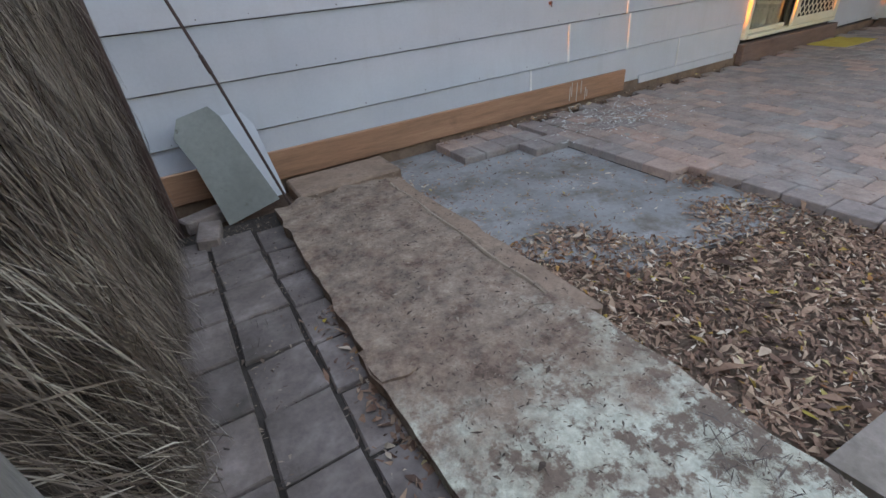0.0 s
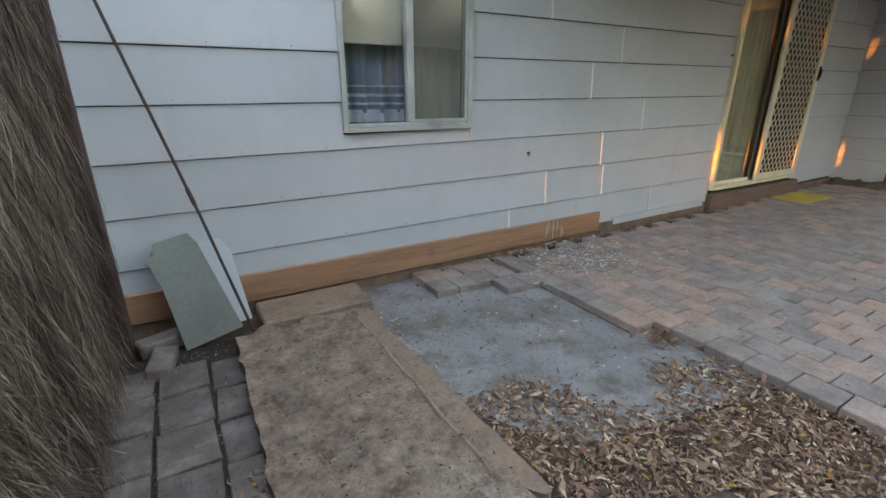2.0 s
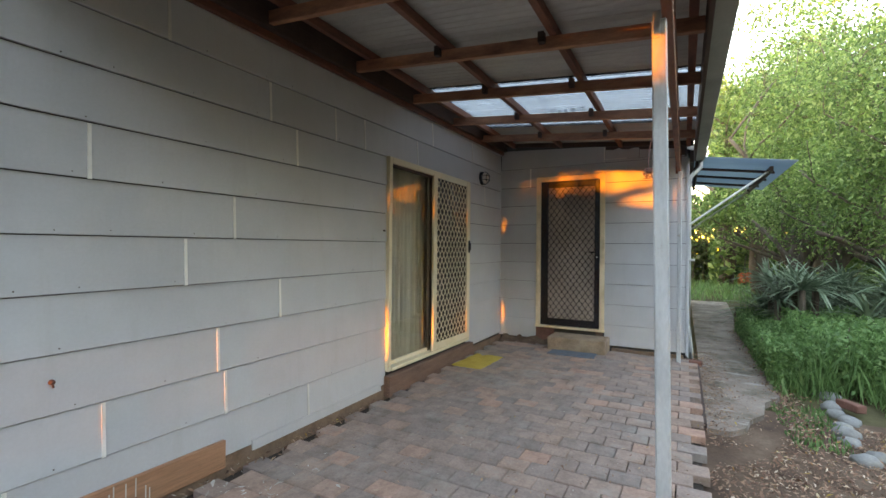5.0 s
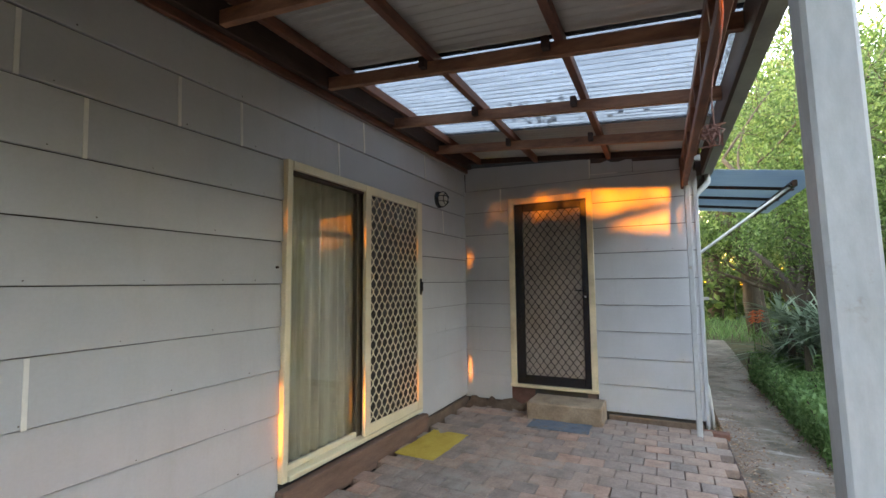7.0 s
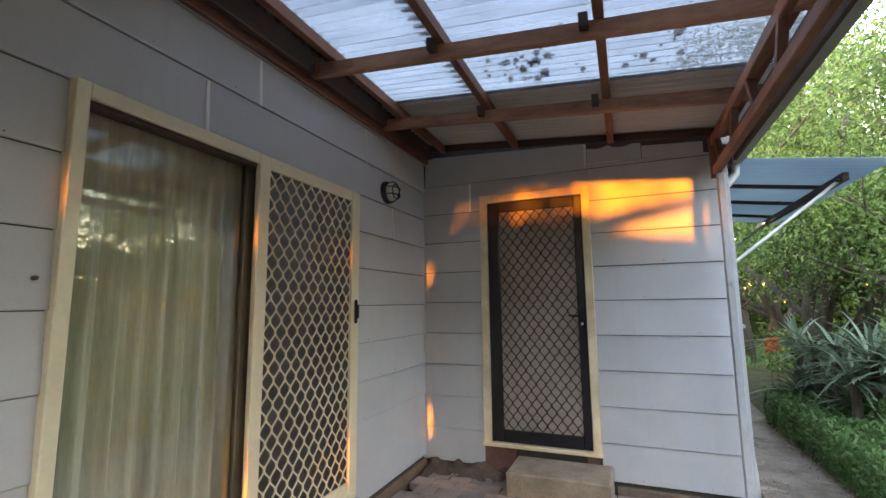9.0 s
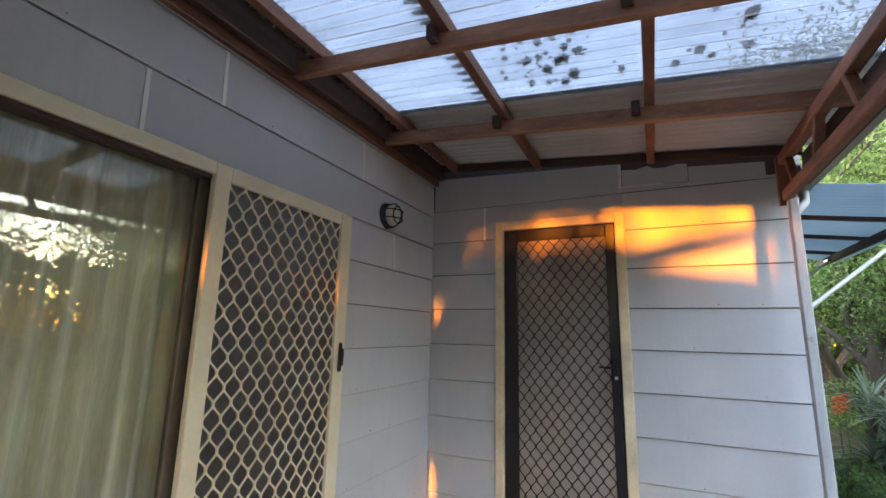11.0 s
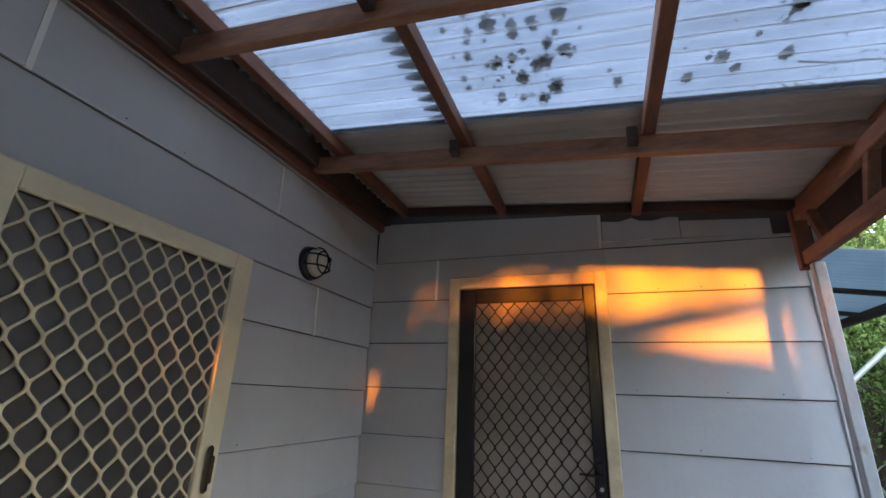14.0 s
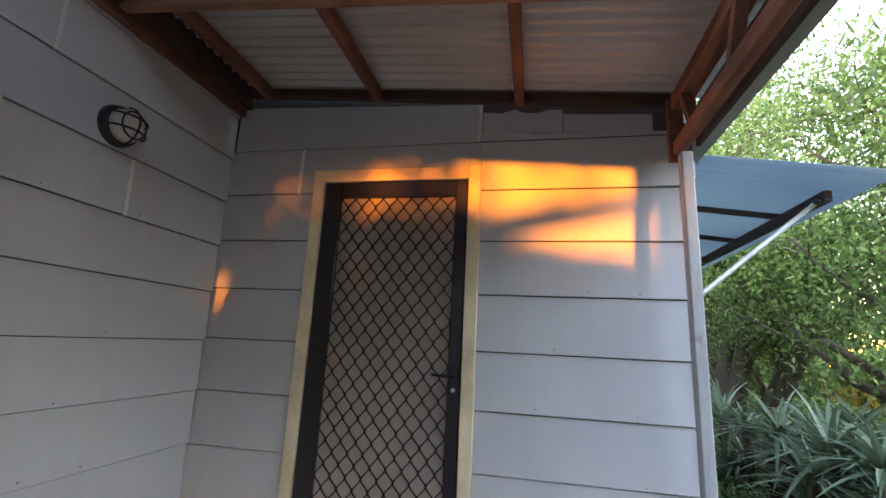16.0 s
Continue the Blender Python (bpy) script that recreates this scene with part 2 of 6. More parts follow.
# pale lime streaks across the path
nt = M_PATH.node_tree
streak_geo, streak_map = nt.nodes.new("ShaderNodeNewGeometry"), nt.nodes.new("ShaderNodeMapping")
streak_map.inputs["Scale"].default_value = (6.0, 1.6, 1.0)
nt.links.new(streak_geo.outputs["Position"], streak_map.inputs["Vector"])
nt.links.new(mix(nt, ramp(nt, noise_out(nt, streak_map.outputs["Vector"], 1.1, 5, 0.65), [(0.56, (0, 0, 0)), (0.68, (0.75, 0.75, 0.75))]), nt.nodes["Principled BSDF"].inputs["Base Color"].links[0].from_socket, (0.42, 0.39, 0.36)), nt.nodes["Principled BSDF"].inputs["Base Color"])
M_SLABS = surface("stained_old_paver", (0.165, 0.128, 0.112), (0.09, 0.07, 0.058), (0.29, 0.24, 0.215), rough=0.9, coarse=5, fine=45, bump=0.4, vary=0.2)
M_CARPET = surface("dirty_carpet", (0.54, 0.52, 0.42), (0.40, 0.355, 0.27), (0.62, 0.61, 0.51), rough=0.95, coarse=3.2, fine=48, bump=0.9, grain=0.85,
                   stain=(0.18, 0.13, 0.10), stain_scale=11.0, stain_at=(0.485, 0.56), spec=0.1)
M_CARPET_OLD = surface("brown_carpet", (0.30, 0.205, 0.15), (0.19, 0.13, 0.095), (0.40, 0.29, 0.215), rough=0.95, coarse=3.5, fine=50, bump=0.7, spec=0.1,
                       stain=(0.12, 0.085, 0.065), stain_scale=3.5, stain_at=(0.54, 0.66))
# the carpet is caked with brown dirt towards the wall and bleached pale green at its other end
nt = M_CARPET.node_tree
carpet_geo, carpet_xyz, carpet_sum = (nt.nodes.new("ShaderNode" + k) for k in ("NewGeometry", "SeparateXYZ", "Math"))
nt.links.new(carpet_geo.outputs["Position"], carpet_xyz.inputs["Vector"])
carpet_sum.operation = "MULTIPLY_ADD"
carpet_sum.inputs[1].default_value = 0.42
nt.links.new(carpet_xyz.outputs["Y"], carpet_sum.inputs[0])
nt.links.new(noise_out(nt, carpet_geo.outputs["Position"], 4.0, 8, 0.72), carpet_sum.inputs[2])
caked = ramp(nt, noise_out(nt, carpet_geo.outputs["Position"], 13.0, 10, 0.78), [(0.34, (0.085, 0.055, 0.043)), (0.48, (0.21, 0.138, 0.103)), (0.60, (0.31, 0.218, 0.16)), (0.74, (0.46, 0.365, 0.285))])
nt.links.new(mix(nt, ramp(nt, carpet_sum.outputs[0], [(0.70, (0, 0, 0)), (0.90, (0.9, 0.9, 0.9))]), M_CARPET.node_tree.nodes["Principled BSDF"].inputs["Base Color"].links[0].from_socket, caked), M_CARPET.node_tree.nodes["Principled BSDF"].inputs["Base Color"])
M_DIRT = surface("soil", (0.135, 0.09, 0.065), (0.08, 0.054, 0.042), (0.20, 0.145, 0.105), rough=0.95, coarse=2.5, fine=35, bump=0.8, spec=0.1)
M_GROUND = surface("rough_grass_ground", (0.085, 0.075, 0.04), (0.045, 0.05, 0.022), (0.13, 0.12, 0.06), rough=0.95, coarse=0.8, fine=18, bump=0.8, spec=0.1)
M_BOARD = surface("grey_green_board", grain=0.3, base=(0.215, 0.22, 0.195), dark=(0.18, 0.182, 0.16), light=(0.25, 0.255, 0.232), rough=0.8, coarse=3, fine=40, bump=0.1,
                  stain=(0.12, 0.11, 0.09), stain_scale=9, stain_at=(0.64, 0.72))
M_BRICK = surface("red_brick", (0.19, 0.085, 0.062), rough=0.9, coarse=8, fine=50, bump=0.4, vary=0.2)
M_PLINTH = surface("brown_plinth", (0.20, 0.13, 0.09), rough=0.9, coarse=6, fine=45, bump=0.4)
M_STEP = surface("step_concrete", (0.30, 0.22, 0.155), (0.21, 0.15, 0.105), (0.37, 0.285, 0.21), rough=0.9, coarse=5, fine=45, bump=0.35)
M_YELLOW = surface("yellow_mat", (0.50, 0.36, 0.075), (0.42, 0.29, 0.06), (0.56, 0.42, 0.10), rough=0.9, coarse=5, fine=90, bump=0.3, spec=0.1)
M_BLUEMAT = surface("blue_grey_mat", (0.13, 0.16, 0.20), rough=0.95, coarse=7, fine=80, bump=0.4, spec=0.1, stain=(0.14, 0.10, 0.07), stain_scale=7, stain_at=(0.5, 0.66))
M_AWNING = foliage("blue_awning_sheet", [(0.0, (0.33, 0.40, 0.48)), (1.0, (0.35, 0.42, 0.50))], 0.62)
M_LAMPGLASS = surface("frosted_glass", grain=0.1, base=(0.62, 0.58, 0.50), rough=0.25, bump=0.02)
M_STRAW = foliage("dry_brush", [(0.0, (0.05, 0.036, 0.031)), (0.4, (0.125, 0.094, 0.082)), (0.8, (0.235, 0.188, 0.166)), (1.0, (0.46, 0.41, 0.37))], 0.1)
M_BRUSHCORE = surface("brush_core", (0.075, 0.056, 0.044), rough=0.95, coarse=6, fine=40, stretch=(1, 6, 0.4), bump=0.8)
M_BARK = surface("bark", (0.10, 0.075, 0.055), (0.06, 0.045, 0.035), (0.15, 0.12, 0.09), rough=0.95, coarse=4, fine=25, stretch=(3, 3, 0.6), bump=0.8)
M_LEAF = foliage("spring_leaves", [(0.0, (0.05, 0.09, 0.03)), (0.4, (0.105, 0.18, 0.055)), (0.75, (0.18, 0.28, 0.085)), (1.0, (0.31, 0.39, 0.16))], 0.5)
M_LEAF_DARK = foliage("dull_leaves", [(0.0, (0.03, 0.042, 0.02)), (0.5, (0.06, 0.08, 0.03)), (1.0, (0.10, 0.12, 0.05))], 0.3)
M_ALOE = foliage("grey_green_blades", [(0.0, (0.09, 0.14, 0.095)), (0.6, (0.17, 0.24, 0.175)), (1.0, (0.29, 0.36, 0.28))], 0.25)
M_GRASS = foliage("lush_weeds", [(0.0, (0.08, 0.17, 0.06)), (0.6, (0.14, 0.27, 0.10)), (1.0, (0.24, 0.38, 0.17))], 0.45)
M_FLOWER = surface("orange_flower", (0.65, 0.12, 0.03), rough=0.6, bump=0.05)
M_LITTER = pieces("dry_leaves", [(0.0, (0.09, 0.05, 0.036)), (0.3, (0.195, 0.105, 0.07)), (0.6, (0.30, 0.17, 0.11)), (0.86, (0.43, 0.28, 0.185)), (0.96, (0.62, 0.50, 0.38)),
                                    (0.975, (0.40, 0.29, 0.05)), (1.0, (0.34, 0.12, 0.05))], rough=0.8, per_object=False)
M_PAVER = pieces("clay_paver", [(0.0, (0.232, 0.187, 0.168)), (0.3, (0.27, 0.21, 0.184)), (0.55, (0.305, 0.228, 0.193)), (0.75, (0.328, 0.234, 0.191)), (0.9, (0.365, 0.243, 0.193)), (1.0, (0.41, 0.252, 0.195))],
                 rough=0.85, speck=(0.30, 0.285, 0.26))
M_PAVER_REST = pieces("clay_paver_far", [(0.0, (0.232, 0.187, 0.168)), (0.3, (0.27, 0.21, 0.184)), (0.55, (0.305, 0.228, 0.193)), (0.75, (0.328, 0.234, 0.191)), (0.9, (0.365, 0.243, 0.193)), (1.0, (0.41, 0.252, 0.195))],
                      rough=0.85, per_object=False, speck=(0.30, 0.285, 0.26))
M_CHIP = pieces("pale_chips", [(0.0, (0.30, 0.27, 0.23)), (1.0, (0.62, 0.60, 0.56))], per_object=False)
M_MOSS = surface("dead_moss", (0.05, 0.05, 0.028), rough=0.95, fine=60, bump=0.6)
M_SOIL = surface("dark_joint_soil", (0.055, 0.045, 0.038), rough=0.95, coarse=4, fine=40, bump=0.7, spec=0.1)
M_CRUMB = pieces("brown_crumbs", [(0.0, (0.05, 0.034, 0.026)), (0.6, (0.15, 0.10, 0.075)), (1.0, (0.34, 0.26, 0.20))], rough=0.9, per_object=False)
M_WEATHERED = surface("weathered_timber", (0.165, 0.15, 0.135), (0.11, 0.098, 0.085), (0.23, 0.215, 0.195), rough=0.9, coarse=4, fine=30, stretch=(5, 5, 0.5), bump=0.4)
M_ROCK = surface("garden_rock", (0.22, 0.22, 0.21), rough=0.9, coarse=6, fine=40, bump=0.6)
M_STRING = surface("pink_string", (0.33, 0.17, 0.145), rough=0.8)
M_RUST = surface("rusty_nail", (0.10, 0.075, 0.06), rough=0.8)
# wall body coloured near black for the shadow line under each board
M_BACKING = surface("lap_shade_backing", (0.05, 0.045, 0.042), rough=0.95)
M_SCRAP = surface("pale_paint_flake", (0.55, 0.53, 0.48), rough=0.8)


# ---- mesh helpers ----
def mesh_object(name, bm, material, smooth=False):
    me = bpy.data.meshes.new(name)
    bm.to_mesh(me)
    bm.free()
    me.materials.append(material)
    if smooth:
        me.shade_smooth()
    return new(name, me)


def part(name, bm, material, parent=None, label="", smooth=False):
    ob = mesh_object(name, bm, material, smooth)
    if parent is not None:
        ob.parent = parent
        ob.matrix_parent_inverse = parent.matrix_basis.inverted()
    return tagged(ob, label)


def empty(name, at, label="", category="", group="", kind=""):
    ob = new(name)
    ob.location = at
    ob.empty_display_size = 0.1
    return tagged(ob, label, category, group, kind)


def box(x0, x1, y0, y1, z0, z1, bevel=0.0, bm=None, m=None):
    """A box, added to bm or to a new bmesh, with bevelled edges, moved by m."""
    t = bmesh.new()
    bmesh.ops.create_cube(t, size=1.0)
    for v in t.verts:
        v.co = Vector(((x0 + x1) / 2 + v.co.x * (x1 - x0), (y0 + y1) / 2 + v.co.y * (y1 - y0), (z0 + z1) / 2 + v.co.z * (z1 - z0)))
    if bevel:
        bmesh.ops.bevel(t, geom=t.edges[:], offset=bevel, segments=1, affect="EDGES", clamp_overlap=True)
    if m is not None:
        t.transform(m)
    if bm is None:
        return t
    return join(bm, t)


def join(bm, t):
    t.verts.index_update()
    vs = [bm.verts.new(v.co) for v in t.verts]
    for f in t.faces:
        bm.faces.new([vs[v.index] for v in f.verts])
    t.free()
    return bm


def tube(pts, radii, n=8, bm=None, closed=True):
    """A tube through pts with a radius at each."""
    bm = bm or bmesh.new()
    pts = [Vector(p) for p in pts]
    if isinstance(radii, (int, float)):
        radii = [radii] * len(pts)
    rings, side = [], None
    for i, p in enumerate(pts):
        d = (pts[min(i + 1, len(pts) - 1)] - pts[max(i - 1, 0)]).normalized()
        if side is None:
            side = d.orthogonal().normalized()
        side = (side - d * side.dot(d)).normalized()
        up = d.cross(side)
        rings.append([bm.verts.new(p + radii[i] * (math.cos(a) * side + math.sin(a) * up)) for a in (2 * math.pi * k / n for k in range(n))])
    for a, b in zip(rings, rings[1:]):
        for k in range(n):
            bm.faces.new((a[k], a[(k + 1) % n], b[(k + 1) % n], b[k]))
    if closed:
        bm.faces.new(rings[0][::-1])
        bm.faces.new(rings[-1])
    return bm


def prism(outline, axis_from, axis_to, axis="x", bm=None):
    """An outline of (a, b) swept along an axis: x sweeps (y, z), y sweeps (x, z), z sweeps (x, y)."""
    bm = bm or bmesh.new()
    place = {"x": lambda s, a, b: (s, a, b), "y": lambda s, a, b: (a, s, b), "z": lambda s, a, b: (a, b, s)}[axis]
    r0, r1 = ([bm.verts.new(place(s, a, b)) for a, b in outline] for s in (axis_from, axis_to))
    n = len(outline)
    for k in range(n):
        bm.faces.new((r0[k], r0[(k + 1) % n], r1[(k + 1) % n], r1[k]))
    bm.faces.new(r0[::-1])
    bm.faces.new(r1)
    bmesh.ops.recalc_face_normals(bm, faces=bm.faces[:])
    return bm


def numpy_mesh(name, verts, quads, material):
    me = bpy.data.meshes.new(name)
    me.from_pydata(verts.tolist(), [], quads.tolist())
    me.materials.append(material)
    return new(name, me)


def blades(rng, centre, way, across, length, width, bend=0.0):
    """Leaves as two bent quads each: arrays of n x 3 centres and directions. Returns verts and quads."""
    n = len(centre)
    up = np.cross(way, across)
    h, w = length[:, None] / 2, width[:, None] / 2
    a = centre - way * h
    b = centre + up * (np.asarray(bend).reshape(-1, 1) * h)
    c = centre + way * h
    verts = np.stack([a - across * w * 0.25, a + across * w * 0.25, b + across * w, b - across * w, c + across * w * 0.15, c - across * w * 0.15], 1).reshape(-1, 3)
    k = np.arange(n)[:, None] * 6
    return verts, np.concatenate([k + np.array([[0, 1, 2, 3]]), k + np.array([[3, 2, 4, 5]])])


def unit(v):
    return v / (np.linalg.norm(v, axis=1, keepdims=True) + 1e-9)


# ---- the ground ----
bm = bmesh.new()
bmesh.ops.create_grid(bm, x_segments=2, y_segments=2, size=600)
ground = tagged(mesh_object("ground", bm, M_GROUND), "rough weedy ground reaching to the horizon", "ground", kind="structure")
ground.location = (0, 0, -0.09)

soil = tagged(mesh_object("garden_soil", box(-0.9, 7.2, -2.6, 3.0, -0.3, -0.075), M_DIRT), "dark bare soil under leaf litter", "soil", kind="structure")
slab = tagged(mesh_object("slab", prism([(1.42, 2.99), (1.42, 1.55), (1.75, 1.15), (2.85, 0.95), (2.9, 2.99)], -0.3, -0.055, "z"), M_CONCRETE),
              "blue-grey concrete slab strewn with debris", "slab", kind="structure")
path = tagged(mesh_object("path", prism([(6.3, 0.06), (6.45, -0.06), (6.7, -0.12), (6.9, -0.24), (7.3, -0.30), (7.6, -0.46), (8.3, -0.50), (9.7, -0.55), (11.8, -0.50), (15.5, -0.65), (17.5, -0.7), (17.5, 0.22), (6.3, 0.22)], -0.3, -0.03, "z"), M_PATH),
              "stained concrete side path along the house", "path", kind="structure")


# ---- the house walls ----
LONG_Y, FAR_X, END_Y = 3.0, 8.735, 0.38
ROW, ROW0 = 0.280, 0.08


def wall_with_openings(name, along, a0, a1, z0, z1, openings, face, depth, label):
    """A wall body along x or y, cut into blocks round its openings (a from, a to, z from, z to)."""
    bm = bmesh.new()
    cuts = sorted({a0, a1, *(o[0] for o in openings), *(o[1] for o in openings)})
    for lo, hi in zip(cuts, cuts[1:]):
        spans, z = [], z0
        for o in sorted((o for o in openings if o[0] < hi and o[1] > lo), key=lambda o: o[2]):
            spans.append((z, o[2]))
            z = o[3]
        spans.append((z, z1))
        for s0, s1 in spans:
            if s1 - s0 > 0.001:
                if along == "x":
                    box(lo, hi, face, face + depth, s0, s1, bm=bm)
                else:
                    box(face, face + depth, lo, hi, s0, s1, bm=bm)
    return tagged(mesh_object(name, bm, M_BACKING), label, "wall", kind="structure")


WIN = (1.465, 2.40, 1.005, 2.50)
SLIDE = (5.60, 7.475, 0.22, 2.34)
DOOR = (1.47, 2.33, 0.30, 2.47)
wall_long = wall_with_openings("wall_north", "x", -3.0, FAR_X - 0.0005, -0.2, 3.08, [WIN, SLIDE], LONG_Y, 0.12, "long grey weatherboard house wall with butt joints")
wall_far = wall_with_openings("wall_east", "y", END_Y, LONG_Y + 0.12, -0.2, 3.07, [DOOR], FAR_X, 0.12, "grey weatherboard end wall with a screen door")
wall_side = tagged(mesh_object("wall_south", box(FAR_X + 0.12, 17.0, END_Y, END_Y + 0.12, 0.0, 2.86), M_SIDING), "grey side wall of the house", "wall", kind="structure")
wall_back = tagged(mesh_object("wall_back", box(-3.0, 17.0, 7.0, 7.12, 0, 3.0), M_SIDING), "plain back wall of the house", "wall", kind="structure")
wall_west = tagged(mesh_object("wall_west", box(-3.0, -2.88, 3.12, 7.0, 0, 3.0), M_SIDING), "plain grey end wall of the house", "wall", kind="structure")
bm = bmesh.new()
prism([(2.985, 3.085), (5.1, 3.62), (7.4, 3.02), (7.4, 3.08), (5.1, 3.68), (2.985, 3.135)], -3.2, FAR_X, "x", bm)
house_roof = tagged(mesh_object("house_roof", bm, M_SHEET), "low metal roof of the house", "roof", kind="structure")
roof_far = tagged(mesh_object("house_roof", prism([(0.29, 2.78), (3.7, 3.55), (7.4, 3.1), (7.4, 3.2), (3.7, 3.67), (0.29, 2.86)], FAR_X + 0.05, 17.2, "x"), M_SHEET),
                  "low metal roof over the end block", "roof", kind="structure")
eaves = tagged(mesh_object("eaves_lining", box(FAR_X + 0.05, 17.2, 0.29, 0.345, 2.62, 2.775), M_DARKWOOD), "dark timber eaves at the house side", "eaves", kind="structure")

# rooms behind the glass, closed and dim
for nm, (x0, x1, y0, y1) in {"room_1": (0.6, 3.2, 3.12, 5.6), "room_2": (5.0, 8.2, 3.12, 6.4), "room_3": (8.86, 10.8, 0.9, 2.9)}.items():
    bm = box(x0, x1, y0, y1, 0.18, 2.75)
    side = min(bm.faces, key=lambda f: f.calc_center_median().y if nm != "room_3" else f.calc_center_median().x)
    bmesh.ops.delete(bm, geom=[side], context="FACES_ONLY")
    tagged(mesh_object(nm, bm, M_ROOM), "dim plain room behind the opening", "room", kind="structure")


def settle(bm, along):
    """The house has settled: the long wall's boards rise a little towards the far end."""
    if along == "x":
        for v in bm.verts:
            v.co.z += 0.008 * (min(v.co.x, FAR_X) - 3.5)
    return bm


def weatherboard(parent, along, a0, a1, z0, height, face):
    """One lapped board: thin at the top, proud at the lower edge, with a drip."""
    d0, d1 = 0.022, 0.010
    outline = [(face, z0 + 0.004), (face - d0 + 0.003, z0 + 0.0015), (face - d0, z0 + 0.005), (face - d1, z0 + height - 0.003), (face, z0 + height - 0.003)]
    return part("weatherboard", settle(prism(outline, a0, a1, along), along), M_SIDING, parent)


def boards(parent, along, a0, a1, face, rows, joints, blocked, strips_lit=True):
    for k, (z0, height) in enumerate(rows):
        spans = [(a0, a1)]
        for b0, b1, bz0, bz1 in blocked:
            if z0 < bz1 - 0.02 and z0 + height > bz0 + 0.02 and (bz0 <= z0 + 0.14 <= bz1 or bz0 <= z0 + height - 0.1 <= bz1 or bz0 <= z0 + 0.1 <= bz1):
                spans = [s for lo, hi in spans for s in ((lo, min(hi, b0)), (max(lo, b1), hi)) if s[1] - s[0] > 0.02]
        for lo, hi in spans:
            inside = [j for j in joints.get(k, ()) if lo + 0.05 < j < hi - 0.05]
            cuts = [lo, *inside, hi]
            for c0, c1 in zip(cuts, cuts[1:]):
                weatherboard(parent, along, c0 + (0.001 if c0 in inside else 0), c1 - (0.001 if c1 in inside else 0), z0, height, face)
            for j in inside:
                ol = [(face - 0.009, z0 + height - 0.006), (face - 0.014, z0 + height - 0.006), (face - 0.0265, z0 - 0.002), (face - 0.018, z0 - 0.002)]
                part("joint_strip", settle(prism(ol, j - 0.009, j + 0.009, along), along), M_STRIP, parent, "pale cover strip over a board joint")


long_rows = [(ROW0 + ROW * k, ROW if k < 10 else 0.17) for k in range(11)]
long_joints = {0: (2.80, 4.58), 1: (3.175, 3.86), 2: (3.805,), 3: (4.29,), 4: (3.59,), 5: (3.91,), 6: (3.10,), 7: (4.44, 8.05), 8: (4.19, 4.86, 5.25, 6.17), 9: (3.48, 6.5, 7.61), 10: (2.42,)}
boards(wall_long, "x", -3.0, FAR_X - 0.022, LONG_Y, long_rows, long_joints, [WIN, (SLIDE[0], SLIDE[1], 0.0, SLIDE[3])])
weatherboard(wall_long, "x", WIN[0], WIN[1], 0.92, 0.092, LONG_Y)
weatherboard(wall_long, "x", WIN[0], WIN[1], 2.518, 0.082, LONG_Y)
far_rows = [(0.09 + 0.2895 * k, 0.2895) for k in range(9)]
boards(wall_far, "y", END_Y, LONG_Y - 0.001, FAR_X, far_rows, {8: (2.50,)}, [(1.40, 2.40, 0.0, 2.54)])
weatherboard(wall_far, "y", 1.401, 2.399, 2.5465, 0.149, FAR_X)
# top pieces under the verandah roof: one tall panel and two ragged off-cuts
part("weatherboard", prism([(1.42, 2.698), (2.978, 2.698), (2.978, 3.00), (2.2, 2.965), (1.42, 2.93)], FAR_X - 0.0125, FAR_X - 0.0005, "x"), M_SIDING, wall_far)
ragged = [(1.40, 2.74), (1.40, 2.875), (1.30, 2.865), (1.22, 2.885), (1.18, 2.862), (1.10, 2.855), (1.02, 2.872), (0.96, 2.865), (0.96, 2.73)]
part("weatherboard", prism(ragged, FAR_X - 0.018, FAR_X - 0.008, "x"), M_SIDING, wall_far)
part("weatherboard", prism([(0.955, 2.73), (0.955, 2.84), (0.50, 2.812), (0.50, 2.715)], FAR_X - 0.018, FAR_X - 0.008, "x"), M_SIDING, wall_far)
part("weatherboard", prism([(1.415, 2.698), (1.415, 2.735), (0.40, 2.712), (0.40, 2.698)], FAR_X - 0.022, FAR_X - 0.0085, "x"), M_SIDING, wall_far)
part("joint_strip", box(FAR_X - 0.018, FAR_X - 0.006, 1.405, 1.425, 2.70, 2.925), M_STRIP, wall_far, "pale cover strip over a board joint")
part("joint_strip", box(FAR_X - 0.018, FAR_X - 0.008, 1.12, 1.405, 2.728, 2.742), M_STRIP, wall_far, "pale cover strip over a board joint")
part("corner_stop", box(FAR_X - 0.03, FAR_X + 0.04, END_Y - 0.035, END_Y, 0.05, 2.66, 0.004), M_SIDING, wall_far)
side_joint = boards(wall_side, "x", FAR_X + 0.04, 17.0, END_Y, far_rows, {}, [])



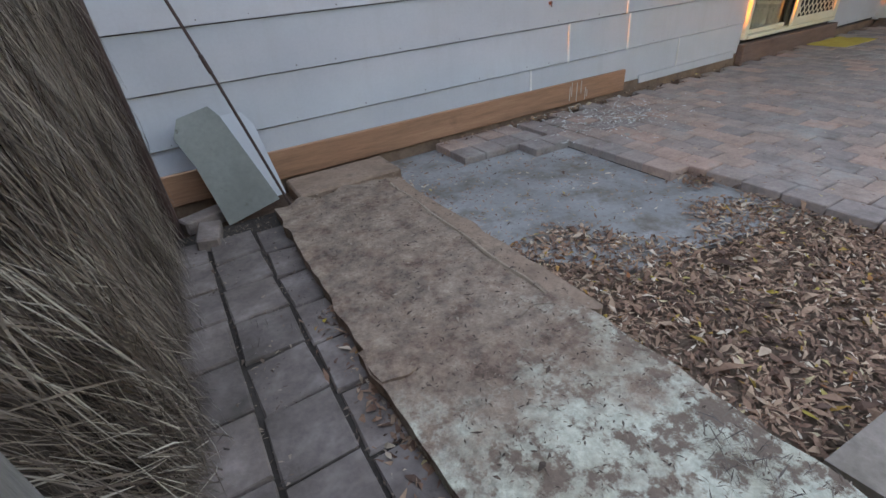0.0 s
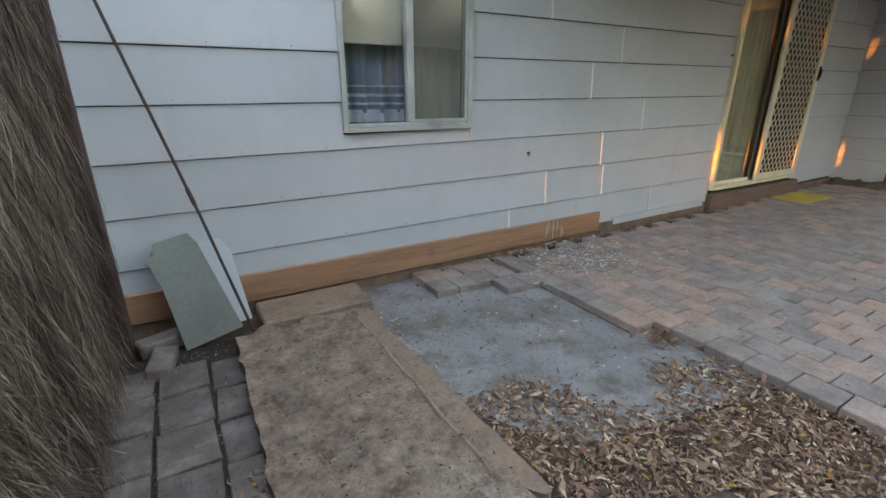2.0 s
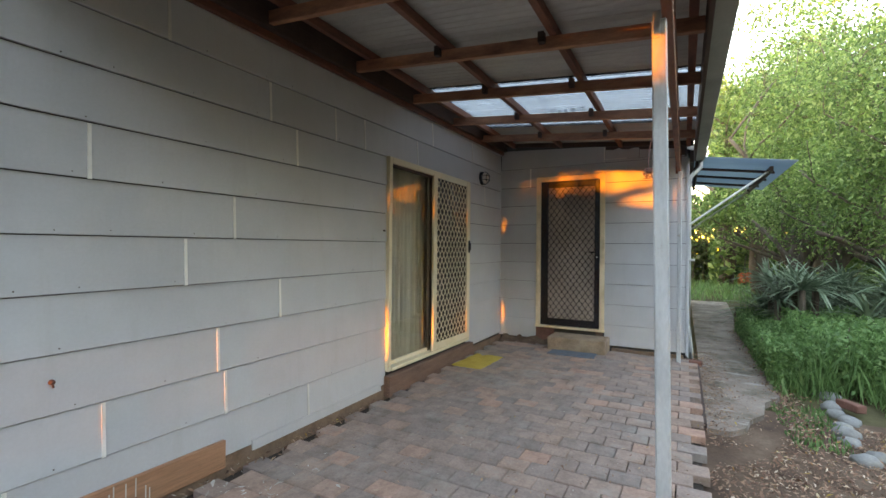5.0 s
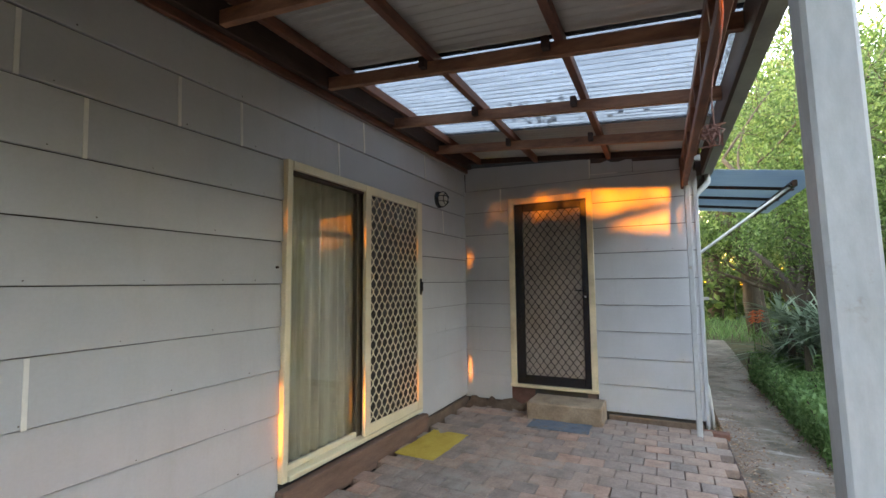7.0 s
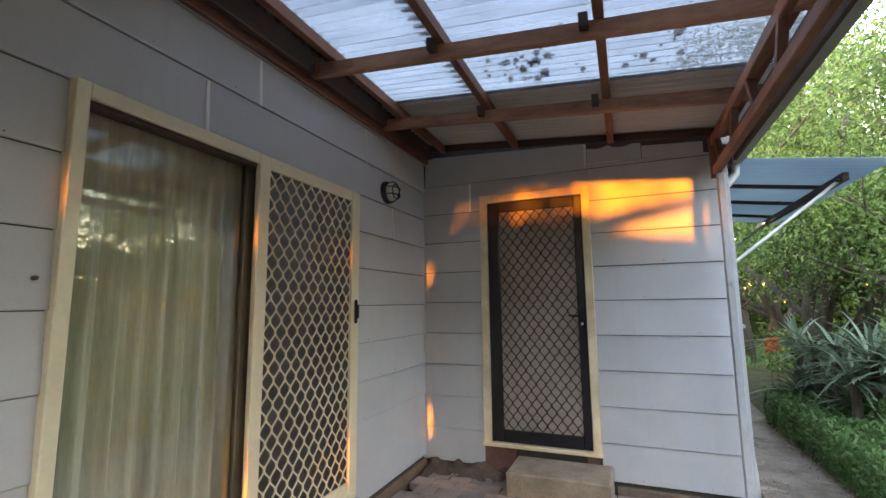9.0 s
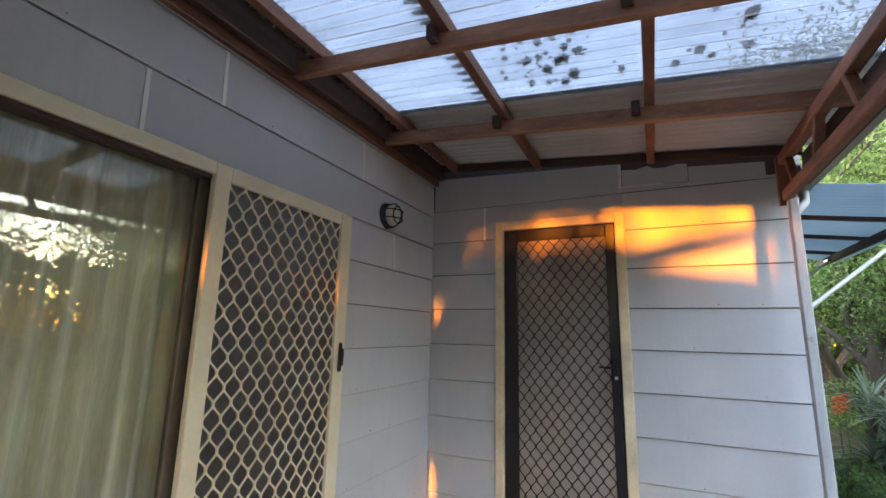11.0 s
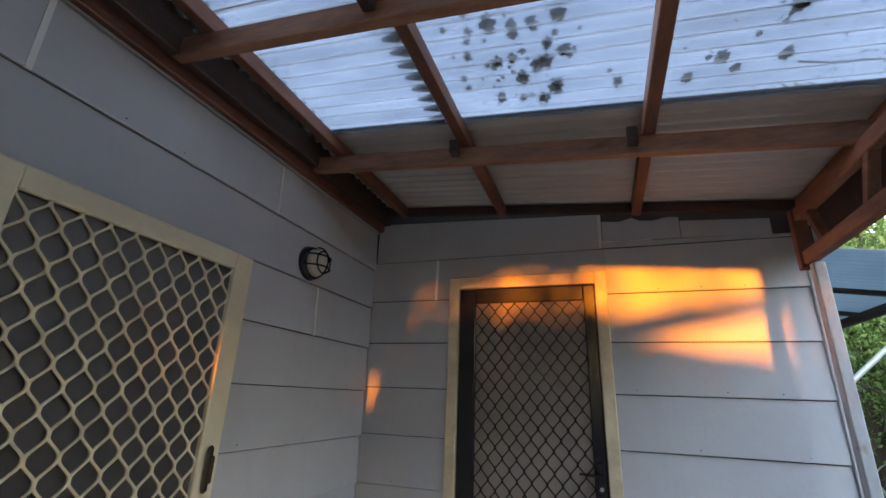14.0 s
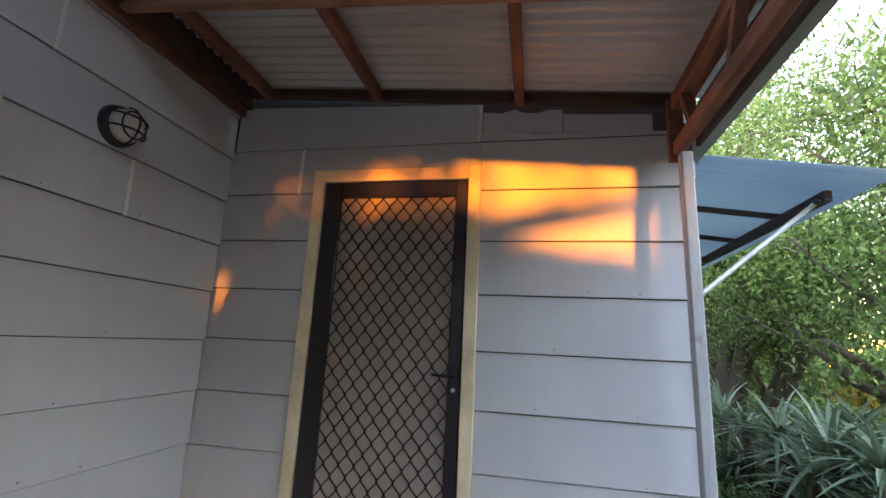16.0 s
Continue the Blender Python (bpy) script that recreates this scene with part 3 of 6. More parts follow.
def nail_heads(parent, along, a0, a1, face, rows, blocked, seed):
    """Small rusty nail heads near the lower edge of each board, about half a metre apart."""
    rn, bm = random.Random(seed), bmesh.new()
    for z0, height in rows:
        a = a0 + rn.uniform(0.1, 0.4)
        while a < a1:
            z = z0 + 0.022 + rn.uniform(-0.004, 0.006)
            if not any(b0 < a < b1 and bz0 - 0.02 < z < bz1 + 0.02 for b0, b1, bz0, bz1 in blocked):
                d = face - 0.0205
                r = rn.choice((0.0028, 0.0034, 0.0042))
                spot = [(a, d + 0.002, z), (a, d - 0.0015, z)] if along == "x" else [(d + 0.002, a, z), (d - 0.0015, a, z)]
                join(bm, settle(tube(spot, r, 6), along))
            a += rn.choice((0.24, 0.45, 0.45, 0.61)) + rn.uniform(-0.03, 0.03)
    return tagged(part("nail_heads", bm, M_RUST, parent), "small rusty nail heads", kind="stuff")


nail_heads(wall_long, "x", -0.2, FAR_X - 0.1, LONG_Y, long_rows[:10], [WIN, (SLIDE[0], SLIDE[1], 0.0, SLIDE[3])], 91)
nail_heads(wall_far, "y", END_Y + 0.03, LONG_Y - 0.06, FAR_X, far_rows, [(1.40, 2.40, 0.0, 2.54)], 92)
skirt = tagged(mesh_object("baseboard", box(-0.35, 3.84, 2.945, 2.975, 0.03, 0.205, 0.004), M_PLANK), "raw orange-brown timber plank along the wall foot", "plank", kind="structure")
# solid footing whose dark colour stands for shade in the gap below the boards
plinth = tagged(mesh_object("plinth", box(FAR_X + 0.02, FAR_X + 0.1, END_Y, 1.42, -0.05, 0.088), M_DARKWOOD), "footing coloured dark for the shaded gap under the end wall", "plinth", kind="structure")
plinth_front = tagged(mesh_object("plinth", box(FAR_X - 0.03, FAR_X + 0.018, END_Y + 0.02, 1.30, -0.05, 0.055, 0.006), M_PLINTH), "worn brown footing strip below the end wall", "plinth", kind="structure")
footing = tagged(mesh_object("plinth", box(-2.9, FAR_X, 2.972, 3.02, -0.1, 0.09), M_PLINTH), "brown soil-stained footing under the long wall", "plinth", kind="structure")


# ---- window ----
def window():
    x0, x1, z0, z1 = WIN
    w = empty("window_1", (x0, LONG_Y, z0), "aluminium sliding window with half-drawn blind and flyscreen", "window", kind="structure")
    y0, y1 = LONG_Y - 0.045, LONG_Y + 0.05
    for n, b in (("frame_side", (x0, x0 + 0.032, y0, y1, z0, z1)), ("frame_side", (x1 - 0.036, x1, y0, y1, z0, z1)), ("frame_head", (x0 + 0.033, x1 - 0.037, y0, y1, z1 - 0.035, z1)),
                 ("frame_sill", (x0 + 0.033, x1 - 0.037, y0 - 0.012, y1, z0, z0 + 0.028)), ("sill_track", (x0 + 0.034, x1 - 0.038, y0 + 0.012, y1 - 0.01, z0 + 0.029, z0 + 0.05))):
        part(n, box(*b, 0.003), M_ALU, w)
    xm = 1.925
    sash = part("sash", box(xm - 0.02, xm + 0.028, y0 + 0.006, y1 - 0.02, z0 + 0.051, z1 - 0.036, 0.003), M_ALU, w)
    glass = part("pane", box(x0 + 0.033, xm - 0.021, LONG_Y + 0.004, LONG_Y + 0.008, z0 + 0.051, z1 - 0.036), M_WINDOWGLASS, w)
    glass.visible_shadow = False
    glass = part("pane", box(xm + 0.029, x1 - 0.037, LONG_Y - 0.008, LONG_Y - 0.004, z0 + 0.051, z1 - 0.036), M_WINDOWGLASS, w)
    glass.visible_shadow = False
    for n, b in (("screen_bar", (x1 - 0.055, x1 - 0.0375, y0 + 0.01, y0 + 0.028, z0 + 0.051, z1 - 0.036)), ("screen_bar", (xm + 0.0285, x1 - 0.056, y0 + 0.01, y0 + 0.028, z0 + 0.051, z0 + 0.07))):
        part(n, box(*b, 0.002), M_ALU, w)
    part("flyscreen", box(xm + 0.0285, x1 - 0.0375, y0 + 0.018, y0 + 0.019, z0 + 0.0705, z1 - 0.0365), M_FLYSCREEN, w, "fine grey flyscreen cloth")
    return w


def pleats(name, x0, x1, y, z0, z1, waves, depth, material, label):
    bm = bmesh.new()
    rng = random.Random(7)
    n, cols = waves * 10, []
    for i in range(n + 1):
        x = x0 + (x1 - x0) * i / n
        ph = i / n * waves * 2 * math.pi
        dy = depth * (math.sin(ph) + 0.35 * math.sin(2.3 * ph + 1))
        cols.append([bm.verts.new((x, y + dy * s + off, z)) for z, s in ((z0, 1.15), ((z0 + z1) / 2, 1.0), (z1, 0.75)) for off in (0.0, 0.004)])
    for a, b in zip(cols, cols[1:]):
        for k in (0, 2):
            bm.faces.new((a[k], b[k], b[k + 2], a[k + 2]))
            bm.faces.new((a[k + 1], a[k + 3], b[k + 3], b[k + 1]))
    return tagged(mesh_object(name, bm, material, True), label, "curtain")


window()
blind = empty("roller_blind", (1.93, 3.06, 2.45), "beige roller blind drawn down to mid window", "blind")
part("cloth", box(1.50, 2.365, 3.060, 3.063, 1.54, 2.44), M_BLIND, blind)
part("bottom_bar", box(1.50, 2.365, 3.054, 3.069, 1.522, 1.5395, 0.003), M_BLIND, blind)
part("roller", tube([(1.50, 3.075, 2.46), (2.365, 3.075, 2.46)], 0.02, 10), M_BLIND, blind)
blue_curtain = pleats("curtain", 1.30, 1.96, 3.16, 0.62, 2.6, 5, 0.030, M_BLUECURTAIN, "blue-grey curtain with pale level bands behind the window")
# pale level bands just in front of the curtain's lower part
for z0, z1 in ((1.055, 1.135), (1.165, 1.180), (1.215, 1.235), (1.275, 1.288)):
    band = pleats("pale_band", 1.30, 1.96, 3.155, z0, z1, 5, 0.031, M_SHEER, "")
    band.parent = blue_curtain
    band["category"] = ""
pleats("curtain", 1.98, 2.60, 3.16, 0.62, 2.6, 5, 0.030, M_CURTAIN, "beige curtain hanging behind the window")


# ---- expanded diamond mesh ----
def diamond_mesh(along, a0, a1, z0, z1, at, cell_w, cell_h, wire, thick, hexed=0.1):
    """Wavy wires that touch at their bends, as an expanded aluminium grille."""
    bm = bmesh.new()
    n = max(1, round((a1 - a0) / cell_w))
    cell_w = (a1 - a0) / n
    rows = max(1, round((z1 - z0) / cell_h))
    cell_h = (z1 - z0) / rows
    steps = 12
    for i in range(n + 1):
        for side in (-1, 1):
            if (i == 0 and side < 0) or (i == n and side > 0):
                continue
            ring, lie = None, at + (0.0016 if side > 0 else 0.0)
            for k in range(rows * steps + 1):
                u = k / steps
                tri = abs((u % 1.0) * 2 - 1)
                flat = min(1.0, max(0.0, (tri - hexed) / (1 - 2 * hexed)))
                s = 0.35 * (0.5 - 0.5 * math.cos(math.pi * flat)) + 0.65 * flat
                off = side * (1 - s) * cell_w / 2
                a, z = a0 + i * cell_w + off, z0 + (z1 - z0) * k / (rows * steps)
                if along == "x":
                    c = [(a - wire, lie, z), (a + wire, lie, z), (a + wire, lie + thick, z), (a - wire, lie + thick, z)]
                else:
                    c = [(lie, a - wire, z), (lie, a + wire, z), (lie + thick, a + wire, z), (lie + thick, a - wire, z)]
                new_ring = [bm.verts.new(p) for p in c]
                if ring:
                    for q in range(4):
                        bm.faces.new((ring[q], ring[(q + 1) % 4], new_ring[(q + 1) % 4], new_ring[q]))
                ring = new_ring
    bmesh.ops.recalc_face_normals(bm, faces=bm.faces[:])
    return bm


# ---- sliding door ----
def sliding_door():
    x0, x1, z0, z1 = SLIDE
    d = empty("door_1", (x0, LONG_Y, z0), "cream aluminium sliding glass door with security screen", "sliding door", kind="structure")
    y0, y1 = LONG_Y - 0.055, LONG_Y + 0.07
    for n, b in (("frame_side", (x0, x0 + 0.05, y0, y1, z0, z1)), ("frame_side", (x1 - 0.035, x1, y0, y1, z0, z1)), ("frame_head", (x0 + 0.051, x1 - 0.036, y0, y1, z1 - 0.06, z1)),
                 ("frame_sill", (x0 + 0.051, x1 - 0.036, y0 - 0.015, y1, z0, z0 + 0.035))):
        part(n, box(*b, 0.004), M_CREAM, d)
    xm = 6.56
    part("head_track", box(x0 + 0.052, x1 - 0.037, y0 + 0.02, y1 - 0.03, z1 - 0.078, z1 - 0.061), M_DARKWOOD, d)
    # the screen's shade on this stile is put into its dark brown
    part("stile", box(xm - 0.105, xm - 0.045, LONG_Y + 0.005, LONG_Y + 0.035, z0 + 0.036, z1 - 0.079, 0.003), M_STILE_SHADE, d, "glass stile coloured dull bronze for the shade of the screen")
    part("sash_rail", box(x0 + 0.055, xm - 0.106, LONG_Y + 0.005, LONG_Y + 0.035, z0 + 0.036, z0 + 0.075, 0.003), M_CREAM, d)
    pane = part("pane", box(x0 + 0.0505, xm - 0.1055, LONG_Y + 0.018, LONG_Y + 0.023, z0 + 0.0755, z1 - 0.079), M_GLASS, d)
    pane.visible_shadow = False
    pane = part("pane", box(xm - 0.05, x1 - 0.0365, LONG_Y + 0.046, LONG_Y + 0.051, z0 + 0.036, z1 - 0.079), M_GLASS, d)
    pane.visible_shadow = False
    s = part("screen_frame", box(xm - 0.078, xm + 0.002, y0 - 0.004, y0 + 0.03, z0 + 0.038, z1 - 0.004, 0.004), M_CREAM, d)
    part("screen_frame", box(x1 - 0.105, x1 - 0.012, y0 - 0.004, y0 + 0.03, z0 + 0.038, z1 - 0.004, 0.004), M_CREAM, d)
    part("screen_frame", box(xm + 0.0025, x1 - 0.1055, y0 - 0.003, y0 + 0.029, z1 - 0.075, z1 - 0.004, 0.004), M_CREAM, d)
    part("screen_frame", box(xm + 0.0025, x1 - 0.1055, y0 - 0.003, y0 + 0.029, z0 + 0.038, z0 + 0.115, 0.004), M_CREAM, d)
    part("grille", diamond_mesh("x", xm + 0.003, x1 - 0.106, z0 + 0.116, z1 - 0.076, y0 + 0.004, 0.086, 0.128, 0.0050, 0.007, 0.12), M_CREAM, d, "cream expanded diamond mesh")
    part("flyscreen", box(xm + 0.0028, x1 - 0.1058, y0 + 0.0145, y0 + 0.0165, z0 + 0.1155, z1 - 0.0755), M_SCREENDARK, d, "dark flyscreen cloth")
    h = part("latch", box(x1 - 0.076, x1 - 0.044, y0 - 0.024, y0 - 0.0042, 1.385, 1.555, 0.010), M_BLACK, d, "black pull latch")
    part("latch_grip", box(x1 - 0.070, x1 - 0.052, y0 - 0.040, y0 - 0.0245, 1.42, 1.52, 0.006), M_BLACK, h)
    return d


sliding_door()
pleats("curtain", 5.62, 6.52, 3.12, 0.26, 2.42, 9, 0.028, M_CURTAIN, "beige pleated curtain drawn behind the glass door")
sill = tagged(mesh_object("door_sill_beam", box(5.57, 7.52, 2.905, 2.976, -0.02, 0.185, 0.006), M_SILL), "weathered brown timber under the sliding door", "sill", kind="structure")


# ---- screen door ----
def screen_door():
    y0, y1, z0, z1 = DOOR
    d = empty("door_2", (FAR_X, y0, z0), "black framed security screen door in cream architrave", "screen door", kind="structure")
    x0 = FAR_X - 0.035
    part("architrave", box(x0, FAR_X + 0.03, 1.40, 1.468, 0.27, 2.545, 0.004), M_CREAM_PAINT, d, "cream painted timber trim")
    part("architrave", box(x0, FAR_X + 0.03, 2.332, 2.40, 0.27, 2.545, 0.004), M_CREAM_PAINT, d, "cream painted timber trim")
    part("architrave", box(x0, FAR_X + 0.03, 1.4685, 2.3315, 2.472, 2.545, 0.004), M_CREAM_PAINT, d, "cream painted timber trim")
    part("threshold", box(x0 - 0.02, FAR_X + 0.10, 1.395, 2.405, 0.268, 0.300, 0.004), M_CREAM_PAINT, d, "cream painted sill")
    f0, f1 = FAR_X - 0.022, FAR_X + 0.012
    leaf = part("leaf_frame", box(f0, f1, y0 + 0.002, y0 + 0.070, z0 + 0.006, z1 - 0.004, 0.005), M_BLACK, d, "black enamelled frame")
    part("leaf_frame", box(f0, f1, y1 - 0.110, y1 - 0.002, z0 + 0.006, z1 - 0.004, 0.005), M_BLACK, d, "black enamelled frame")
    part("leaf_frame", box(f0, f1, y0 + 0.0705, y1 - 0.1105, z1 - 0.098, z1 - 0.004, 0.005), M_BLACK, d, "black enamelled frame")
    part("leaf_frame", box(f0, f1, y0 + 0.0705, y1 - 0.1105, z0 + 0.006, z0 + 0.112, 0.005), M_BLACK, d, "black enamelled frame")
    part("grille", diamond_mesh("y", y0 + 0.071, y1 - 0.111, z0 + 0.1125, z1 - 0.0985, f0 + 0.006, 0.086, 0.112, 0.0042, 0.006, 0.06), M_BLACK, d, "black expanded diamond mesh")
    part("flyscreen", box(f0 + 0.020, f0 + 0.023, y0 + 0.0708, y1 - 0.1108, z0 + 0.1122, z1 - 0.0982), M_DOORPANEL, d, "taupe flyscreen cloth")
    part("inner_door", box(FAR_X + 0.06, FAR_X + 0.098, y0 + 0.001, y1 - 0.001, z0 + 0.002, z1 - 0.002), M_DOORPANEL, d, "closed timber door")
    lock = part("lock", box(f0 - 0.016, f0, y0 + 0.018, y0 + 0.056, 1.31, 1.47, 0.005), M_BLACK, d, "black lock with lever")
    part("lever", tube([(f0 - 0.016, y0 + 0.036, 1.405), (f0 - 0.045, y0 + 0.038, 1.405), (f0 - 0.050, y0 + 0.08, 1.408), (f0 - 0.046, y0 + 0.145, 1.412)], [0.009, 0.009, 0.008, 0.007], 8), M_BLACK, lock)
    part("cylinder", tube([(f0 - 0.016, y0 + 0.036, 1.340), (f0 - 0.023, y0 + 0.036, 1.340)], 0.011, 10), M_ALU, lock)
    return d


screen_door()
under = tagged(mesh_object("door_footing", box(FAR_X - 0.012, FAR_X + 0.09, 2.12, 2.40, 0.02, 0.266, 0.004), M_BRICK), "red-brown footing under the door sill", "footing", kind="structure")
under2 = tagged(mesh_object("door_footing", box(FAR_X - 0.010, FAR_X + 0.05, 1.42, 1.52, 0.02, 0.266, 0.004), M_SILL), "brown timber stump under the door sill", "footing", kind="structure")
under3 = tagged(mesh_object("door_footing", box(FAR_X + 0.01, FAR_X + 0.05, 1.52, 2.12, 0.16, 0.215, 0.004), M_SILL), "brown bearer in the dark gap under the door", "footing", kind="structure")

step = box(8.27, 8.70, 1.32, 2.10, -0.06, 0.215, 0.012)
for v in step.verts:
    v.co += Vector((0.006 * noise.noise(v.co * 9), 0.006 * noise.noise(v.co * 7 + Vector((3, 0, 0))), 0.004 * noise.noise(v.co * 8)))
tagged(mesh_object("door_step", step, M_STEP), "worn brown concrete step below the screen door", "step", kind="structure")


# ---- bulkhead lamp ----
def bulkhead_lamp(at):
    x, y, z = at
    lamp = empty("bulkhead_lamp", at, "round black caged bulkhead lamp on the wall", "wall lamp")
    base = part("base", tube([(x, y, z), (x, y - 0.012, z), (x, y - 0.040, z), (x, y - 0.046, z)], [0.098, 0.098, 0.090, 0.082], 28), M_BLACK, lamp, "black round base", True)
    part("globe", tube([(x, y - 0.046 - 0.07 * math.sin(a), z) for a in (0, 0.4, 0.8, 1.15, 1.45)], [0.078 * math.cos(a) for a in (0, 0.4, 0.8, 1.15, 1.45)], 24), M_LAMPGLASS, lamp, "frosted glass globe", True)
    arc = [(-1.5 + 3.0 * k / 10) for k in range(11)]
    for s in (-0.03, 0.03):
        part("cage_bar", tube([(x + 0.092 * math.sin(a), y - 0.046 - 0.082 * math.cos(a), z + s) for a in arc], 0.005, 6), M_BLACK, base)
    part("cage_bar", tube([(x, y - 0.046 - 0.084 * math.cos(a), z + 0.092 * math.sin(a)) for a in arc], 0.005, 6), M_BLACK, base)
    ring = [(x + 0.062 * math.cos(2 * math.pi * k / 20), y - 0.101, z + 0.062 * math.sin(2 * math.pi * k / 20)) for k in range(21)]
    part("cage_ring", tube(ring, 0.0045, 6, closed=False), M_BLACK, base)
    return lamp


knob = empty("wall_knob", (2.96, 2.98, 0.78), "small dark plug fixed to the wall boards", "plug")
part("cap", tube([(2.96, 2.986, 0.79), (2.96, 2.972, 0.79), (2.96, 2.966, 0.788)], [0.013, 0.012, 0.007], 10), M_DARKWOOD, knob)
part("stem", tube([(2.96, 2.972, 0.782), (2.962, 2.966, 0.765)], 0.004, 6), M_DARKWOOD, knob)
hook = empty("wall_knob", (5.55, 2.98, 1.6), "small dark screw eye beside the glass door", "plug")
part("cap", tube([(5.55, 2.99, 1.605), (5.55, 2.965, 1.605), (5.548, 2.96, 1.60)], [0.008, 0.008, 0.004], 8), M_DARKWOOD, hook)
for k, (x, z0, z1) in enumerate(((3.185, 0.06, 0.17), (3.205, 0.09, 0.2), (3.262, 0.04, 0.19), (3.31, 0.1, 0.2), (3.36, 0.04, 0.14), (3.38, 0.06, 0.12))):
    part("paint_drip", box(x - 0.003, x + 0.003, 2.9435, 2.9455, z0, z1, 0.0006), M_SCRAP, skirt, "pale dried paint drip")
tagged(mesh_object("loose_strip", settle(prism([(2.955, 0.05), (2.962, 0.115), (2.972, 0.115), (2.968, 0.05)], 4.05, 5.5, "x"), "x"), M_SIDING), "loose grey board strip along the wall foot", "board strip")

bulkhead_lamp((7.93, LONG_Y - 0.012, 2.46))


# ---- verandah roof ----
SLOPE = 0.088


def rafter_z(y):
    """The height of the rafters' lower edge."""
    return 2.945 - (2.85 - y) * SLOPE


def sloped(x0, x1, y0, y1, low, high, bevel=0.004):
    """A bar that follows the roof's fall, between two heights above the rafters' lower edge."""
    bm = box(x0, x1, y0, y1, 0, 1, 0)
    for v in bm.verts:
        v.co.z = rafter_z(v.co.y) + (high if v.co.z > 0.5 else low)
    if bevel:
        bmesh.ops.bevel(bm, geom=bm.edges[:], offset=bevel, segments=1, affect="EDGES")
    return bm


def ledger_bar(x0, x1, y0, y1, z0, z1):
    bm = box(x0, x1, y0, y1, z0, z1, 0.005)
    for v in bm.verts:
        if v.co.z < (z0 + z1) / 2:
            v.co.z += 0.014 * (v.co.x - 4.2)
    return bm


roof = empty("verandah_roof", (2.1, 2.95, 2.9), "lean-to verandah roof of brown rafters and corrugated sheets", "verandah roof", kind="structure")
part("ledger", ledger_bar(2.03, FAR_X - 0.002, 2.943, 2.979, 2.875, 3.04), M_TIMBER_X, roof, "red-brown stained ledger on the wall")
# two dark boards put in for the shaded recess between ledger and sheets
part("ledger", ledger_bar(2.03, FAR_X - 0.002, 2.890, 2.942, 2.925, 3.04), M_DARKWOOD, roof, "dark board added for the shaded recess beside the ledger")
part("soffit_board", box(2.03, FAR_X - 0.002, 2.90, 2.979, 3.041, 3.145, 0.003), M_DARKWOOD, roof, "dark board added to close the gap above the ledger")
for x in (2.27, 3.19, 4.11, 5.03, 5.95, 6.87, 7.79):
    part("rafter", sloped(x - 0.023, x + 0.023, 0.30, 2.924, 0.0, 0.088), M_TIMBER, roof, "red-brown stained rafter")
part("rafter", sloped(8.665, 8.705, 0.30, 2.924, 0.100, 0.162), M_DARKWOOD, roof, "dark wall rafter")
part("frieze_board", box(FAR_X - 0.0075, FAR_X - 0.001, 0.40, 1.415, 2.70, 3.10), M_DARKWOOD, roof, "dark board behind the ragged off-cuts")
for y in (2.76, 2.03, 1.195, 0.36):
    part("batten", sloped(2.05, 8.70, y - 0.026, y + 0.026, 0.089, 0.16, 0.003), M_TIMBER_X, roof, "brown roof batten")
for x in (4.11, 5.03, 5.95, 6.87, 7.79):
    for y in (2.03, 1.22):
        part("cleat", sloped(x - 0.075, x - 0.024, y + 0.023, y + 0.068, 0.03, 0.105, 0.004), M_DARKWOOD, roof, "dark timber cleat")
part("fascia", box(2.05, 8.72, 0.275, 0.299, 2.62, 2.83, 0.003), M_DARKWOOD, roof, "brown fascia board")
gut = [(0.273, 2.69), (0.273, 2.80), (0.268, 2.80), (0.268, 2.697), (0.172, 2.697), (0.162, 2.785), (0.148, 2.80), (0.143, 2.795), (0.156, 2.775), (0.165, 2.69)]
part("gutter", prism(gut, 2.0, 9.15, "x"), M_GUTTER, roof, "grey-green painted gutter")


def corrugated(name, x0, x1, y0, y1, lift, material, parent, label, wob=0.0):
    """One corrugated sheet with its waves running down the fall."""
    pitch, amp, seg = 0.076, 0.011, 10
    n = int(round((x1 - x0) / pitch * seg))
    rows = 6
    u = np.linspace(x0, x1, n + 1)
    v = np.linspace(y0, y1, rows + 1)
    X, Y = np.meshgrid(u, v, indexing="ij")
    Z = 2.945 - (2.85 - Y) * SLOPE + 0.1705 + lift + amp * np.sin(2 * np.pi * X / pitch) + wob * np.sin(3.1 * X + 2 * Y)
    top = np.stack([X, Y, Z + 0.0012], -1).reshape(-1, 3)
    low = np.stack([X, Y, Z], -1).reshape(-1, 3)
    k = len(top)
    i, j = np.meshgrid(np.arange(n), np.arange(rows), indexing="ij")
    a = (i * (rows + 1) + j).ravel()
    q = np.stack([a, a + rows + 1, a + rows + 2, a + 1], 1)
    ob = numpy_mesh(name, np.concatenate([top, low]), np.concatenate([q, q[:, ::-1] + k]), material)
    ob.data.shade_smooth()
    ob.parent = parent
    ob.matrix_parent_inverse = parent.matrix_basis.inverted()
    return tagged(ob, label)


for x0, x1, lift in ((2.05, 3.07, 0.004), (3.04, 3.83, 0), (3.80, 4.56, 0.004), (4.53, 5.29, 0), (5.26, 6.05, 0.004), (7.64, 8.71, 0.004)):
    corrugated("roof_sheet", x0, x1, 0.19, 2.92, lift, M_SHEET, roof, "pale grey corrugated roof sheet")
